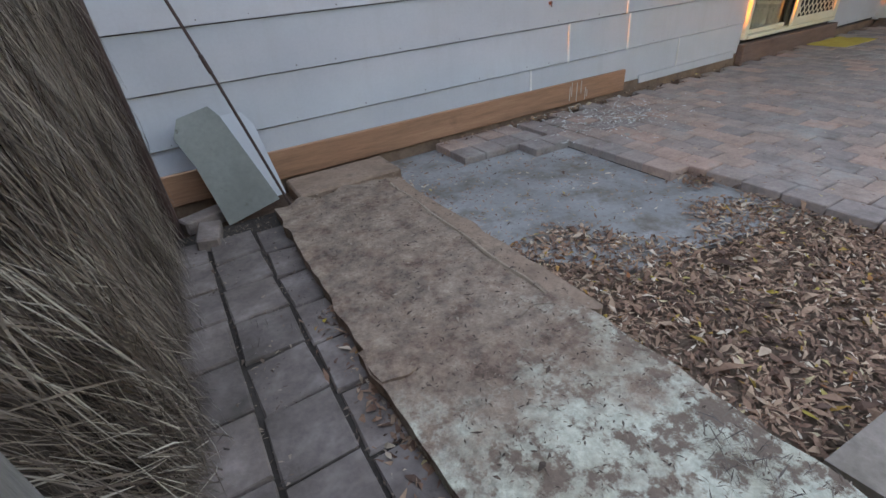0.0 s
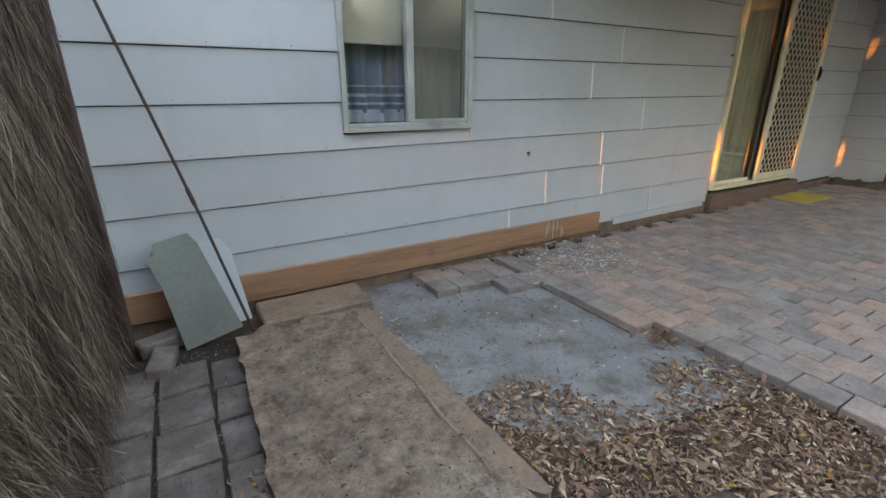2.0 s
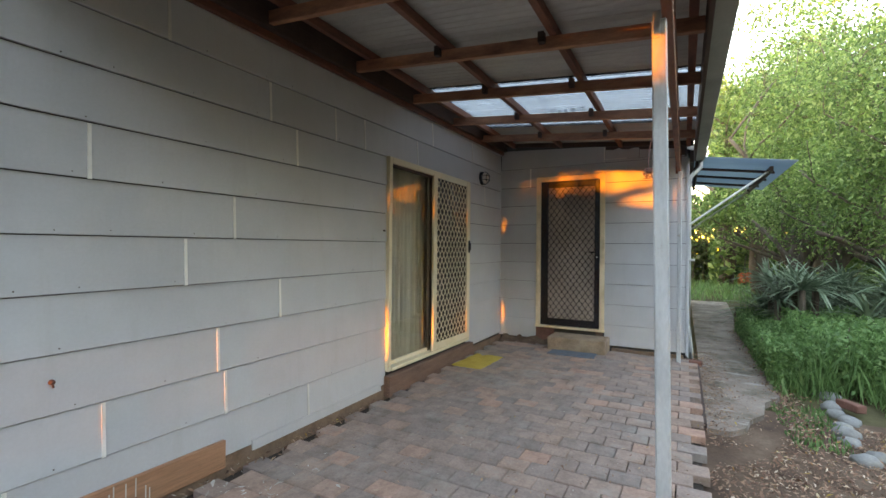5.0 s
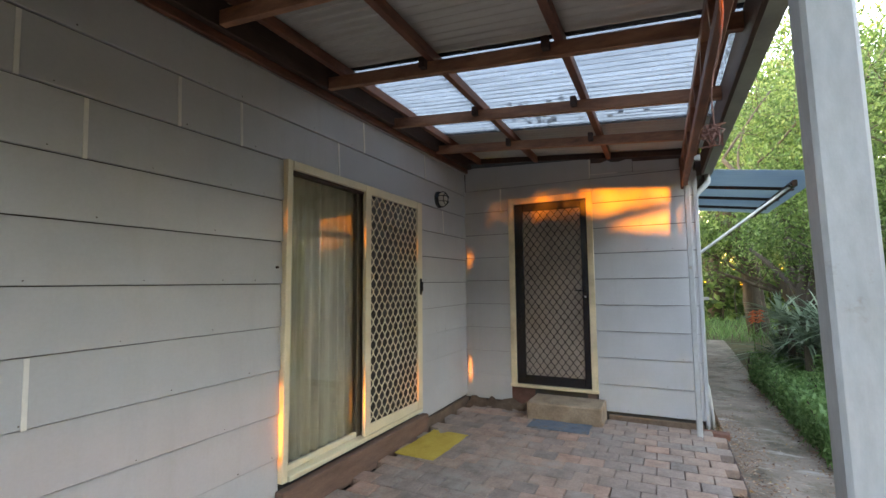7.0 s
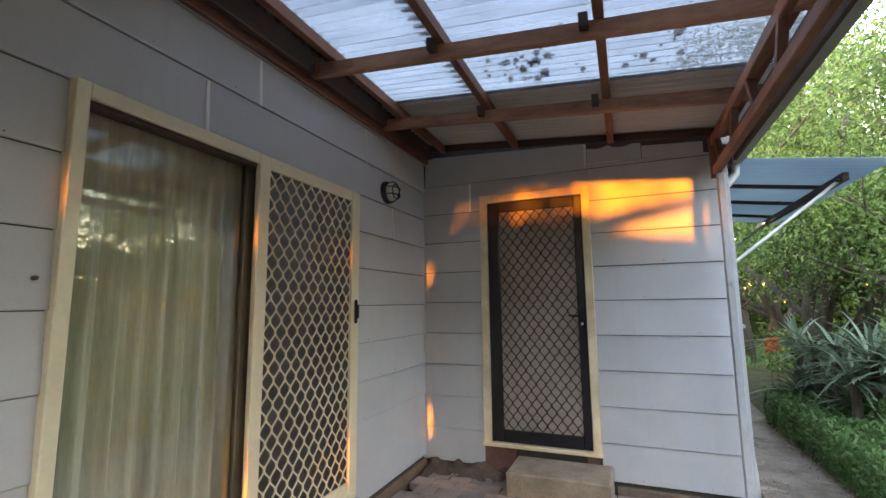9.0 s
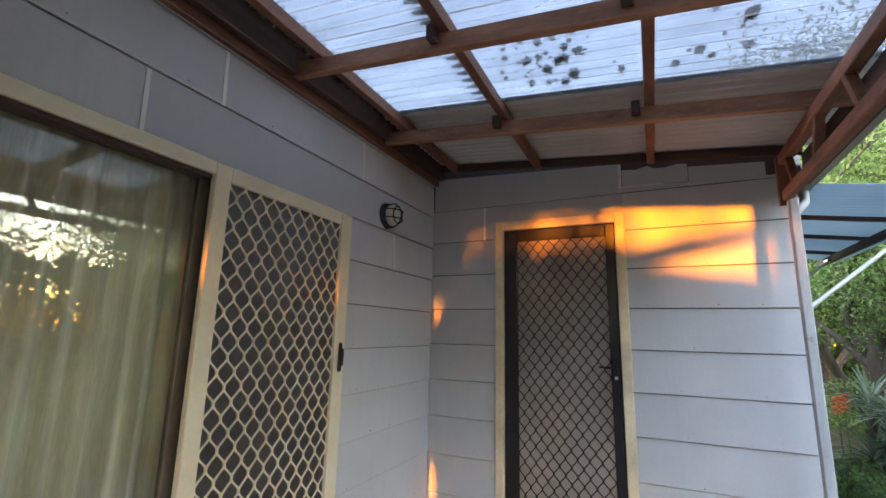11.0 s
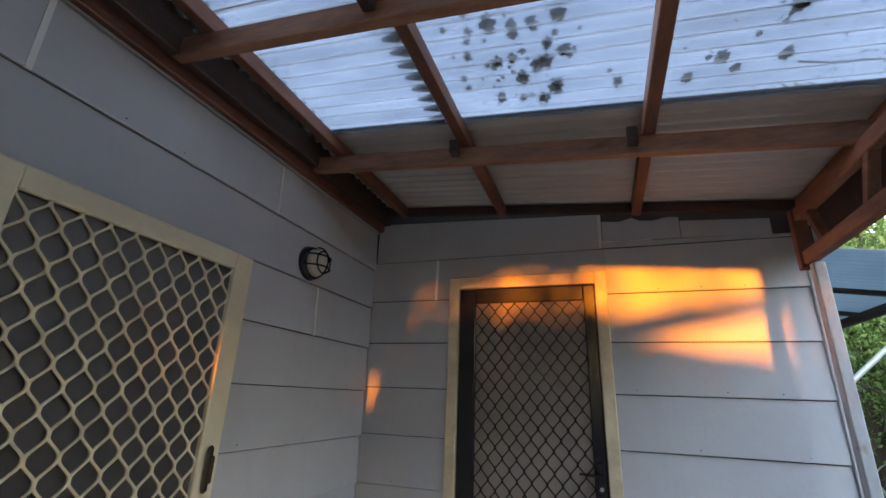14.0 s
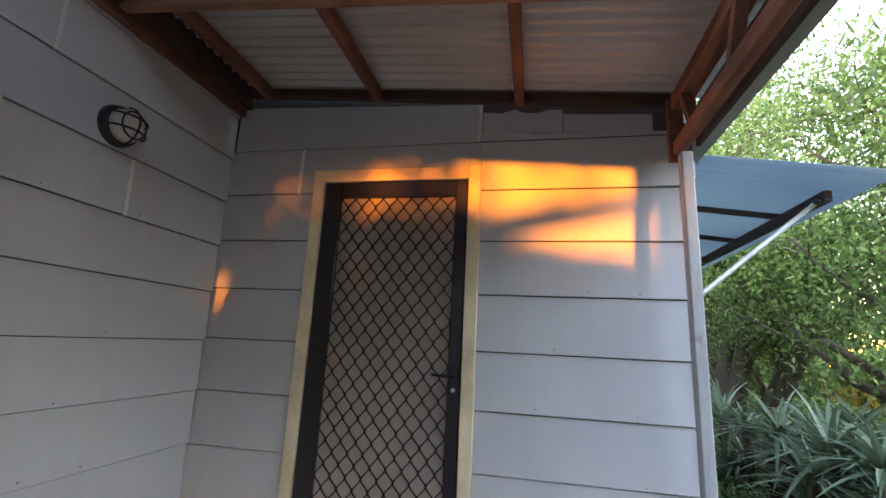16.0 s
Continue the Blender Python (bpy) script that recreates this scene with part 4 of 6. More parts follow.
for x0, x1, lift in ((6.02, 6.85, 0.0), (6.82, 7.67, -0.003)):
    corrugated("clear_sheet", x0, x1, 0.19, 2.92, lift, M_CLEAR, roof, "clear corrugated plastic sheet with its waves' shading put into the tint").visible_shadow = False


def toothed_strip(x0, x1, y_base, y_root, y_tip, label):
    """A dark strip cut to the sheets' waves, as foam or as a drawn serrated shadow, its teeth standing out over the
    batten.
    """
    n = int((x1 - x0) / 0.076)
    outline = [(x0, y_base)]
    for k in range(n + 1):
        x = x0 + 0.076 * k
        outline += [(x, y_root), (min(x + 0.030, x1), y_tip), (min(x + 0.046, x1), y_tip)]
    outline.append((x1 + 0.001, y_base))
    bm = prism(outline, 0.0, 1.0, "z")
    for v in bm.verts:
        v.co.z = rafter_z(v.co.y) + (0.1955 if v.co.z > 0.5 else 0.1925)
    return part("toothing", bm, M_DARKWOOD, roof, label)


# the strip at the batten is a serrated shadow made as dark teeth
toothed_strip(6.02, 7.66, 2.04, 2.085, 2.185, "dark toothed strip drawn as the serrated shadow by the batten")
toothed_strip(6.02, 7.66, 2.92, 2.85, 2.76, "dark toothed flashing strip along the wall")

truss = empty("truss_beam", (2.1, 0.47, 2.4), "open timber truss beam along the verandah front", "beam", kind="structure")
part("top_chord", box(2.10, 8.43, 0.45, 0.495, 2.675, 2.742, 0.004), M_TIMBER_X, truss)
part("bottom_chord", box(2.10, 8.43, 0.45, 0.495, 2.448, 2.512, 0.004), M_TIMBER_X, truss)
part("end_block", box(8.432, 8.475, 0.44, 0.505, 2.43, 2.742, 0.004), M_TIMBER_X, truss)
k, x = 0, 2.28
while x < 8.3:
    dx = 0.05 if k % 2 else -0.05
    web = box(-0.02, 0.02, 0.452, 0.493, 2.508, 2.68, 0.003)
    for v in web.verts:
        v.co.x += x + dx * (v.co.z - 2.58) / 0.1
    part("web", web, M_TIMBER_X, truss)
    x += 0.46
    k += 1


def verandah_post(x, y, top, size, label, mat=M_POST, foot=0.0):
    """foot: how far the foot stands out from under the top."""
    bm = box(x - size / 2, x + size / 2, y - size / 2, y + size / 2, -0.08, top, 0.006)
    bmesh.ops.subdivide_edges(bm, edges=[e for e in bm.edges if e.calc_length() > 1], cuts=12)
    for v in bm.verts:
        v.co.x += 0.002 * noise.noise(Vector((0, 0, v.co.z * 2)))
        v.co.y -= foot * (1 - v.co.z / top)
    post = empty("verandah_post", (x, y, 0), label, "post")
    part("shaft", bm, mat, post)
    return post


p = verandah_post(4.19, 0.505, 2.447, 0.061, "grey painted square post carrying the verandah truss", foot=0.038)
part("bracket", box(4.155, 4.160, 0.50, 0.53, 2.36, 2.48, 0.001), M_ALU, p, "steel strap")
p = verandah_post(8.40, 0.455, 2.447, 0.050, "thin grey painted post at the house corner")

# string hanging from the truss
pts = [(4.74 + 0.010 * math.sin(k * 1.1), 0.50 + 0.005 * k + 0.008 * math.cos(k * 0.9), 2.69 - 0.0505 * k) for k in range(17)]
string = empty("string", (4.74, 0.58, 1.86), "tangled pink string hanging from the truss", "string")
part("strand", tube(pts, 0.0025, 5), M_STRING, string)
part("strand", tube([(p[0] + 0.012, p[1] + 0.004, p[2]) for p in pts[:12]], 0.002, 5), M_DARKWOOD, string)
rs = random.Random(3)
part("tangle", tube([(4.74 + rs.uniform(-0.028, 0.028), 0.58 + rs.uniform(-0.028, 0.028), 1.865 + rs.uniform(-0.035, 0.03)) for _ in range(34)], 0.0024, 5), M_STRING, string)


# ---- side of the house: pipes and awning ----
pipe = empty("downpipe", (9.02, 0.31, 0), "white plastic downpipe with elbow from the gutter", "downpipe")
part("pipe", tube([(9.10, 0.21, 2.69), (9.10, 0.21, 2.60), (9.06, 0.26, 2.54), (9.03, 0.335, 2.46), (9.03, 0.347, 2.38), (9.03, 0.347, 0.35)], 0.030, 12), M_PVC, pipe, "", True)
part("collar", tube([(9.03, 0.345, 0.36), (9.03, 0.345, -0.05)], 0.038, 12), M_PVC, pipe, "", True)
part("clip", box(8.985, 9.075, 0.27, 0.379, 1.30, 1.33, 0.003), M_ALU, pipe)
waste = empty("waste_pipe", (8.86, 0.31, 0), "thin white waste pipe bending into the ground", "pipe")
part("pipe", tube([(8.88, 0.36, 0.45), (8.88, 0.335, 0.40), (8.89, 0.32, 0.25), (8.93, 0.305, 0.10), (8.95, 0.30, -0.05)], 0.020, 10), M_PVC, waste, "", True)
stand = empty("vent_pipe", (8.80, 0.33, 0), "slim grey conduit on the house corner", "pipe")
part("pipe", tube([(8.80, 0.354, -0.05), (8.80, 0.354, 2.62)], 0.009, 8), M_PVC, stand)


def awning():
    a = empty("window_awning", (10.6, 0.35, 2.6), "blue sheet window awning on brown timber battens with props", "awning")
    x0, x1, ya, yb, za, zb = 9.08, 12.1, 0.37, -0.86, 2.76, 2.60

    def z_at(y):
        return za + (ya - y) / (ya - yb) * (zb - za)

    n = 190
    bm = bmesh.new()
    grid = [[(bm.verts.new((x, y, z_at(y) + 0.008 * math.sin(2 * math.pi * x / 0.076))), bm.verts.new((x, y, z_at(y) + 0.008 * math.sin(2 * math.pi * x / 0.076) + 0.0015)))
             for y in (ya, (ya + yb) / 2, yb)] for x in (x0 + (x1 - x0) * k / n for k in range(n + 1))]
    for g, h in zip(grid, grid[1:]):
        for r in range(2):
            bm.faces.new((g[r][0], g[r + 1][0], h[r + 1][0], h[r][0]))
            bm.faces.new((g[r][1], h[r][1], h[r + 1][1], g[r + 1][1]))
    part("sheet", bm, M_AWNING, a, "blue corrugated sheet")
    for x in (9.95, 10.7, 11.5):
        b = box(x - 0.02, x + 0.02, -0.74, ya, 0, 0.035, 0)
        for v in b.verts:
            v.co.z += z_at(v.co.y) - 0.044
        part("batten", b, M_DARKWOOD, a, "dark timber batten")
    for y, xa in ((0.25, x0 + 0.02), (-0.62, x0 + 0.25)):
        part("bearer", box(xa, x1 - 0.1, y - 0.022, y + 0.022, z_at(y) - 0.115, z_at(y) - 0.046, 0.003), M_DARKWOOD, a, "dark timber bearer")
    for x in (9.42, 11.6):
        prop = part("prop", tube([(x, -0.60, z_at(-0.6) - 0.10), (x - 0.45, 0.37, 1.78)], 0.015, 8), M_ALU, a, "pale metal prop")
        part("bracket", box(x - 0.075, x + 0.05, -0.63, -0.57, z_at(-0.6) - 0.118, z_at(-0.6) - 0.085, 0.006), M_BLACK, prop, "dark steel bracket")
        part("foot_plate", box(x - 0.48, x - 0.42, 0.345, 0.356, 1.73, 1.83, 0.003), M_ALU, prop)
    return a


awning()

# ---- mats ----
def mat_thing(name, x0, x1, y0, y1, z, h, material, label, turn=0.0, seed=1):
    bm = bmesh.new()
    bmesh.ops.create_grid(bm, x_segments=14, y_segments=10, size=0.5)
    t = bmesh.ops.extrude_face_region(bm, geom=bm.faces[:])
    for v in (g for g in t["geom"] if isinstance(g, bmesh.types.BMVert)):
        v.co.z += 1
    rot = Matrix.Rotation(radians(turn), 3, "Z")
    for v in bm.verts:
        q = Vector((v.co.x * (x1 - x0), v.co.y * (y1 - y0), 0))
        wav = 0.004 * (1 + noise.noise(q * 6 + Vector((seed, 0, 0))))
        edge = 0.008 * noise.noise(q * 12 + Vector((0, seed, 0))) if max(abs(v.co.x), abs(v.co.y)) > 0.49 else 0
        q = rot @ q
        v.co = Vector(((x0 + x1) / 2 + q.x + edge, (y0 + y1) / 2 + q.y + edge, z + wav + (h if v.co.z > 0.5 else 0)))
    bmesh.ops.recalc_face_normals(bm, faces=bm.faces[:])
    return tagged(mesh_object(name, bm, material), label, "mat")


mat_thing("door_mat", 6.82, 7.52, 2.48, 2.86, 0.022, 0.008, M_YELLOW, "flat yellow door mat before the sliding door", -2, 2)
mat_thing("door_mat", 7.97, 8.262, 1.42, 2.02, 0.034, 0.010, M_BLUEMAT, "frayed blue-grey mat at the concrete step", 1, 5)


# ---- the near corner: carpet, slabs, brush fence, boards ----
def rug(name, outline_x, y0, y1, z, h, material, label, seed, wave=0.012, nx=26, ny=70):
    """A worn strip of carpet: outline_x gives its two edges at a y; the top is wavy and its edges ragged."""
    xs, ys = np.linspace(0, 1, nx), np.linspace(y0, y1, ny)
    vt = []
    for x in xs:
        for y in ys:
            e0, e1 = outline_x(y)
            e0 += 0.018 * noise.noise(Vector((y * 9, seed, 0)))
            e1 += 0.018 * noise.noise(Vector((y * 8, seed, 5)))
            px = e0 + (e1 - e0) * x
            end = 0.11 * noise.noise(Vector((px * 8, seed, 9))) if y in (ys[0], ys[-1]) else 0
            lift = wave * (noise.noise(Vector((px * 3, y * 3, seed))) + 0.4 * noise.noise(Vector((px * 11, y * 11, seed))))
            vt.append((px, y + end, z + h + lift))
    top = np.array(vt)
    low = top.copy()
    low[:, 2] = z - 0.03
    i, j = np.meshgrid(np.arange(nx - 1), np.arange(ny - 1), indexing="ij")
    a = (i * ny + j).ravel()
    q = np.stack([a, a + ny, a + ny + 1, a + 1], 1)
    ring = [k for k in range(ny)] + [i * ny + ny - 1 for i in range(1, nx)] + [(nx - 1) * ny + k for k in range(ny - 2, -1, -1)] + [i * ny for i in range(nx - 2, 0, -1)]
    n = len(top)
    side = np.array([(ring[k], ring[(k + 1) % len(ring)], ring[(k + 1) % len(ring)] + n, ring[k] + n) for k in range(len(ring))])
    ob = numpy_mesh(name, np.concatenate([top, low]), np.concatenate([q, side]), material)
    return tagged(ob, label, "carpet")


rug("carpet_strip", lambda y: (0.63 + 0.03 * max(0, 1.2 - y), 1.35 if y < 1.1 else 1.30), -0.55, 1.26, 0.0, 0.045, M_CARPET, "worn pale green ribbed carpet strip, dirty and frayed", 3)
upper_carpet = rug("carpet_strip", lambda y: (0.64 + 0.02 * (y - 1.2), 1.30), 1.10, 2.52, -0.005, 0.050, M_CARPET, "brown dirt-caked carpet strip by the wall", 8)
rug("carpet_strip", lambda y: (1.20, 1.455 - 0.03 * (y - 1.1)), 1.08, 2.60, -0.050, 0.040, M_CARPET_OLD, "lower layer of brown carpet with a torn edge", 12)
binding = bmesh.new()
tube([(1.287 + 0.006 * math.sin(k * 1.7), 1.14 + 0.115 * k, 0.043 + 0.003 * math.sin(k * 2.3)) for k in range(12)], 0.010, 6, binding)
part("edge_binding", binding, M_STEP, upper_carpet, "pale frayed binding along the edge")
lump = bmesh.new()
bmesh.ops.create_icosphere(lump, subdivisions=2, radius=0.042)
for v in lump.verts:
    v.co *= 1 + 0.25 * noise.noise(v.co * 30)
    v.co.z *= 0.55
lump.transform(Matrix.Translation((0.70, 1.31, 0.008)))
tagged(mesh_object("dark_stone", lump, M_DARKWOOD, True), "small dark lump lying beside the carpet edge", "stone")
tagged(mesh_object("stone_slab", box(0.82, 1.46, 2.62, 2.93, -0.08, 0.03, 0.012), M_CARPET_OLD), "broken brown stone slab at the wall foot", "slab")
tagged(mesh_object("concrete_kerb", prism([(1.40, 0.33), (1.70, 0.31), (2.3, 0.22), (2.2, -0.5), (1.45, -0.4)], -0.2, 0.015, "z"), M_PATH), "pale broken concrete slab beside the carpet", "slab", kind="structure")


def brush_fence():
    rng = np.random.default_rng(11)
    f = empty("brush_fence", (0.05, 1.8, 0), "dry grey-brown brushwood fence beside the house", "fence")
    # core box darker than the stems, its colour giving the shade among them
    part("core", box(-0.06, 0.10, -1.6, 2.74, -0.08, 2.10), M_BRUSHCORE, f, "solid brush core coloured dark for the shade between stems")
    n = 60000
    y = rng.uniform(-1.6, 2.76, n)
    z = rng.uniform(-0.05, 2.15, n)
    x = 0.105 + 0.05 * np.abs(rng.normal(0, 0.8, n)) + 0.03 * np.sin(y * 7) * np.sin(z * 3) + 0.035 * np.sin(y * 17 + z * 6) * np.sin(z * 11 - y * 5)
    lean = 0.46 + 0.12 * np.sin(y * 2.1 + z * 1.3) + rng.normal(0, 0.32, n)
    way = unit(np.stack([rng.normal(0.06, 0.12, n), lean, -np.ones(n)], 1))
    across = unit(np.cross(way, np.stack([np.ones(n), rng.normal(0, 0.5, n), np.zeros(n)], 1)))
    length = rng.uniform(0.10, 0.36, n)
    v, q = blades(rng, np.stack([x, y, np.maximum(z, 0.02)], 1), way, across, length, rng.uniform(0.0014, 0.0042, n), rng.normal(0, 0.10, n))
    v[:, 2] = np.maximum(v[:, 2], -0.07)
    v[:, 1] = np.minimum(v[:, 1], 2.775)
    v[:, 0] = np.minimum(v[:, 0], 0.235)
    ob = numpy_mesh("brush", v, q, M_STRAW)
    ob.parent = f
    ob.matrix_parent_inverse = f.matrix_basis.inverted()
    tagged(ob, "ragged dry stems and twigs", kind="stuff")
    part("end_stake", box(-0.07, 0.215, 2.70, 2.768, -0.08, 2.12, 0.012), M_DARKWOOD, f, "dark brown end stake")
    return f


brush_fence()
post = empty("fence_post", (0.16, 0.54, 0), "weathered grey timber post against the brush fence", "post")
part("shaft", box(0.12, 0.20, 0.50, 0.575, -0.08, 1.7, 0.008), M_WEATHERED, post)

# old square pavers in soil
paver_field = tagged(mesh_object("paver_bed", box(0.10, 0.72, -0.4, 2.62, -0.2, -0.021), M_SOIL), "soil bed of old square pavers", "paving", kind="structure")

lean = empty("leaning_board", (0.57, 2.6, 0), "grey-green cement board with cut corners leaning on the wall", "board")
bm = prism([(-0.145, 0.0), (0.145, 0.0), (0.11, 0.50), (0.085, 0.565), (-0.075, 0.575), (-0.14, 0.50), (-0.125, 0.34)], -0.006, 0.006, "y")
bm.transform(Matrix.Translation((0.575, 2.60, 0.02)) @ Matrix.Rotation(radians(-22), 4, "X") @ Matrix.Rotation(radians(-14), 4, "Z") @ Matrix.Rotation(radians(-13), 4, "Y"))
part("sheet", bm, M_BOARD, lean)
lean2 = empty("leaning_board", (0.66, 2.72, 0), "second pale board leaning behind the first", "board")
bm = prism([(-0.12, 0.0), (0.14, 0.0), (0.12, 0.40), (0.08, 0.48), (-0.1, 0.49)], -0.006, 0.006, "y")
bm.transform(Matrix.Translation((0.635, 2.72, 0.02)) @ Matrix.Rotation(radians(-19), 4, "X") @ Matrix.Rotation(radians(-4), 4, "Y"))
part("sheet", bm, M_SIDING, lean2)
rod = empty("leaning_rod", (0.78, 2.83, 0), "thin dark rod leaning against the wall boards", "rod")
part("shaft", tube([(0.765, 2.62, -0.01), (0.60, 2.75, 0.68), (0.43, 2.87, 1.33), (0.36, 2.92, 1.60), (0.25, 2.972, 2.05)], 0.0075, 8), M_DARKWOOD, rod)
part("sleeve", tube([(0.594, 2.754, 0.70), (0.572, 2.769, 0.785)], 0.0105, 8), M_DARKWOOD, rod)


def loose_brick(x, y, z, turn, tilt, label, material=M_BRICK):
    bm = box(-0.11, 0.11, -0.052, 0.052, 0, 0.072, 0.008)
    for v in bm.verts:
        v.co += 0.005 * Vector((noise.noise(v.co * 30), noise.noise(v.co * 25 + Vector((4, 0, 0))), noise.noise(v.co * 28)))
    bm.transform(Matrix.Translation((x, y, z)) @ Matrix.Rotation(radians(turn), 4, "Z") @ Matrix.Rotation(radians(tilt), 4, "X"))
    return tagged(mesh_object("brick", bm, material), label, "brick", "loose bricks")


loose_brick(0.33, 2.50, -0.03, 80, 6, "dirt-caked brown brick lying by the brush fence", M_SLABS)
loose_brick(0.33, 2.72, -0.03, 20, 0, "dirty dark brown brick under the leaning board", M_SLABS)
loose_brick(4.33, 0.40, -0.045, -35, 3, "loose red brick half sunk beside the post")
loose_brick(8.62, 0.30, -0.045, 82, 0, "loose red brick at the house corner")
loose_brick(7.5, -0.98, -0.04, 30, 5, "orange brick among the garden stones")


# ---- plants ----
def tree_skeleton(rs, base, height, spread, levels=4, lean=(0, 0)):
    """Limbs as (points, radii) and the tips from which leaves grow."""
    limbs, tips = [], []

    def grow(p, d, length, r, level):
        pts, rad, q, dd = [Vector(p)], [r], Vector(p), Vector(d).normalized()
        for k in range(4):
            dd = (dd + Vector((rs.gauss(0, 0.16), rs.gauss(0, 0.16), rs.gauss(0.03, 0.10)))).normalized()
            q = q + dd * length / 4
            pts.append(Vector(q))
            rad.append(r * (1 - 0.11 * (k + 1)))
            if level >= 2:
                tips.append(Vector(q))
        limbs.append((pts, rad))
        if level < levels:
            for k in range(rs.choice((2, 3, 3)) if level else rs.choice((3, 4))):
                out = Vector((rs.gauss(0, 1), rs.gauss(0, 1), rs.uniform(0.0, 0.9) if level < 2 else rs.gauss(0.1, 0.5))).normalized()
                start = pts[-1] if k == 0 else pts[rs.choice((2, 3))]
                grow(start, dd * 0.5 + out * spread, length * rs.uniform(0.6, 0.82), max(rad[-1] * 0.66, 0.006), level + 1)

    grow(base, (lean[0], lean[1], 1), height * 0.36, height * 0.024, 0)
    return limbs, tips


def clear_of_house(p):
    return not (0 < p.x < 17.5 and p.y > (-0.8 if p.z < 3.3 else -0.2)) and not (8.6 < p.x < 12.4 and p.y > -1.2)


def tree(name, base, height, seed, leaves, leaf, spread=0.9, puff=0.35, material=M_LEAF, label="", levels=4, lean=(0, 0), floor=0.3, trunks=1):
    rs, rng = random.Random(seed), np.random.default_rng(seed)
    t = empty(name, base, label, "tree")
    bm, tips = bmesh.new(), []
    for k in range(trunks):
        b = (base[0] + rs.uniform(-0.35, 0.35) * (k > 0), base[1] + rs.uniform(-0.35, 0.35) * (k > 0), base[2] - 0.1)
        limbs, tp = tree_skeleton(rs, b, height * rs.uniform(0.85, 1.0), spread, levels, (lean[0] + rs.uniform(-0.3, 0.3) * (k > 0), lean[1] + rs.uniform(-0.3, 0.3) * (k > 0)))
        for pts, rad in limbs:
            if all(clear_of_house(p) for p in pts):
                tube(pts, rad, 6, bm)
        tips += [p for p in tp if clear_of_house(p)]
    part("trunk", bm, M_BARK, t, "grey-brown trunk and limbs", True)
    if leaves:
        tp = np.array([tuple(p) for p in tips])
        tp = tp[tp[:, 2] > floor - 0.3]
        weight = rng.uniform(0, 1, len(tp)) ** 2.5 + 0.03
        c = tp[rng.choice(len(tp), leaves, p=weight / weight.sum())] + rng.normal(0, puff * 0.6, (leaves, 3)) * (1, 1, 0.6)
        keep = (c[:, 2] > floor + 0.4 * np.sin(c[:, 0] * 2.3 + seed) * np.sin(c[:, 1] * 3.1 + 1) + rng.normal(0, 0.18, leaves)) & ~((c[:, 0] > 0) & (c[:, 0] < 17.5) & (c[:, 1] > -0.75)) & ~((c[:, 0] > 10) & (c[:, 2] > 3.3) & (c[:, 1] > -0.32 - 0.02 * np.maximum(0, c[:, 0] - 14))) & ~((c[:, 0] > 8.6) & (c[:, 0] < 12.4) & (c[:, 1] > -1.25) & (c[:, 2] > 1.2) & (c[:, 2] < 3.3))
        c = c[keep]
        n = len(c)
        way = unit(rng.normal(0, 1, (n, 3)) + (0, 0, -0.5))
        across = unit(np.cross(way, rng.normal(0, 1, (n, 3)) + (0, 0, 0.8)))
        v, q = blades(rng, c, way, across, rng.uniform(0.7, 1.4, n) * leaf, rng.uniform(0.35, 0.6, n) * leaf, rng.normal(0, 0.25, n))
        ob = numpy_mesh("crown", v, q, material)
        ob.parent = t
        ob.matrix_parent_inverse = t.matrix_basis.inverted()
    return t


# beside and beyond the path
tree("tree", (9.6, -7.6, 0), 6.2, 24, 2600, 0.13, material=M_LEAF_DARK, label="open crowned dark tree across the garden", puff=0.35, floor=2.0, spread=1.0)
overhang = tree("tree", (12.3, -3.5, 0), 7.4, 21, 44000, 0.064, label="bushy light green tree beside the path", lean=(-0.1, 0.12), puff=0.55, floor=1.35, trunks=3)
part("branch", tube([(12.3, -3.5, 4.6), (11.7, -2.9, 4.75), (11.1, -2.3, 4.65), (10.75, -1.95, 4.42), (10.6, -1.8, 4.2)], [0.03, 0.022, 0.015, 0.009, 0.004], 6), M_BARK, overhang, "thin drooping branch")
spray = np.random.default_rng(29)
spray_c = np.stack([10.75 + spray.normal(0, 0.22, 70), -1.95 + spray.normal(0, 0.2, 70), 4.42 + spray.normal(0, 0.25, 70)], 1)
spray_way = unit(np.stack([spray.normal(0, 0.5, 70), spray.normal(0, 0.5, 70), -np.ones(70)], 1))
spray_v, spray_q = blades(spray, spray_c, spray_way, unit(np.cross(spray_way, spray.normal(0, 1, (70, 3)))), spray.uniform(0.10, 0.17, 70), spray.uniform(0.03, 0.05, 70), spray.normal(0, 0.2, 70))
spray_leaves = numpy_mesh("branch_leaves", spray_v, spray_q, M_LEAF)
spray_leaves.parent = overhang
spray_leaves.matrix_parent_inverse = overhang.matrix_basis.inverted()
tree("tree", (14.4, -2.3, 0), 6.4, 22, 36000, 0.07, label="leafy green tree beyond the path", puff=0.5, trunks=3, floor=1.5)
tree("tree", (18.0, -2.9, 0), 7.5, 23, 18000, 0.12, label="green tree farther along the path", puff=0.5, trunks=2, floor=1.7)
tree("tree", (14.6, -8.2, 0), 7.0, 25, 3600, 0.13, material=M_LEAF_DARK, label="open crowned tree at the back of the garden", puff=0.4, floor=2.0, trunks=2)
tree("tree", (23.5, -3.6, 0), 7.0, 26, 9000, 0.18, material=M_LEAF_DARK, label="distant dull green tree", trunks=2)
tree("tree", (22.0, 0.9, 0), 4.6, 27, 5000, 0.12, material=M_LEAF_DARK, label="distant thin tree past the house", trunks=2, floor=1.6)
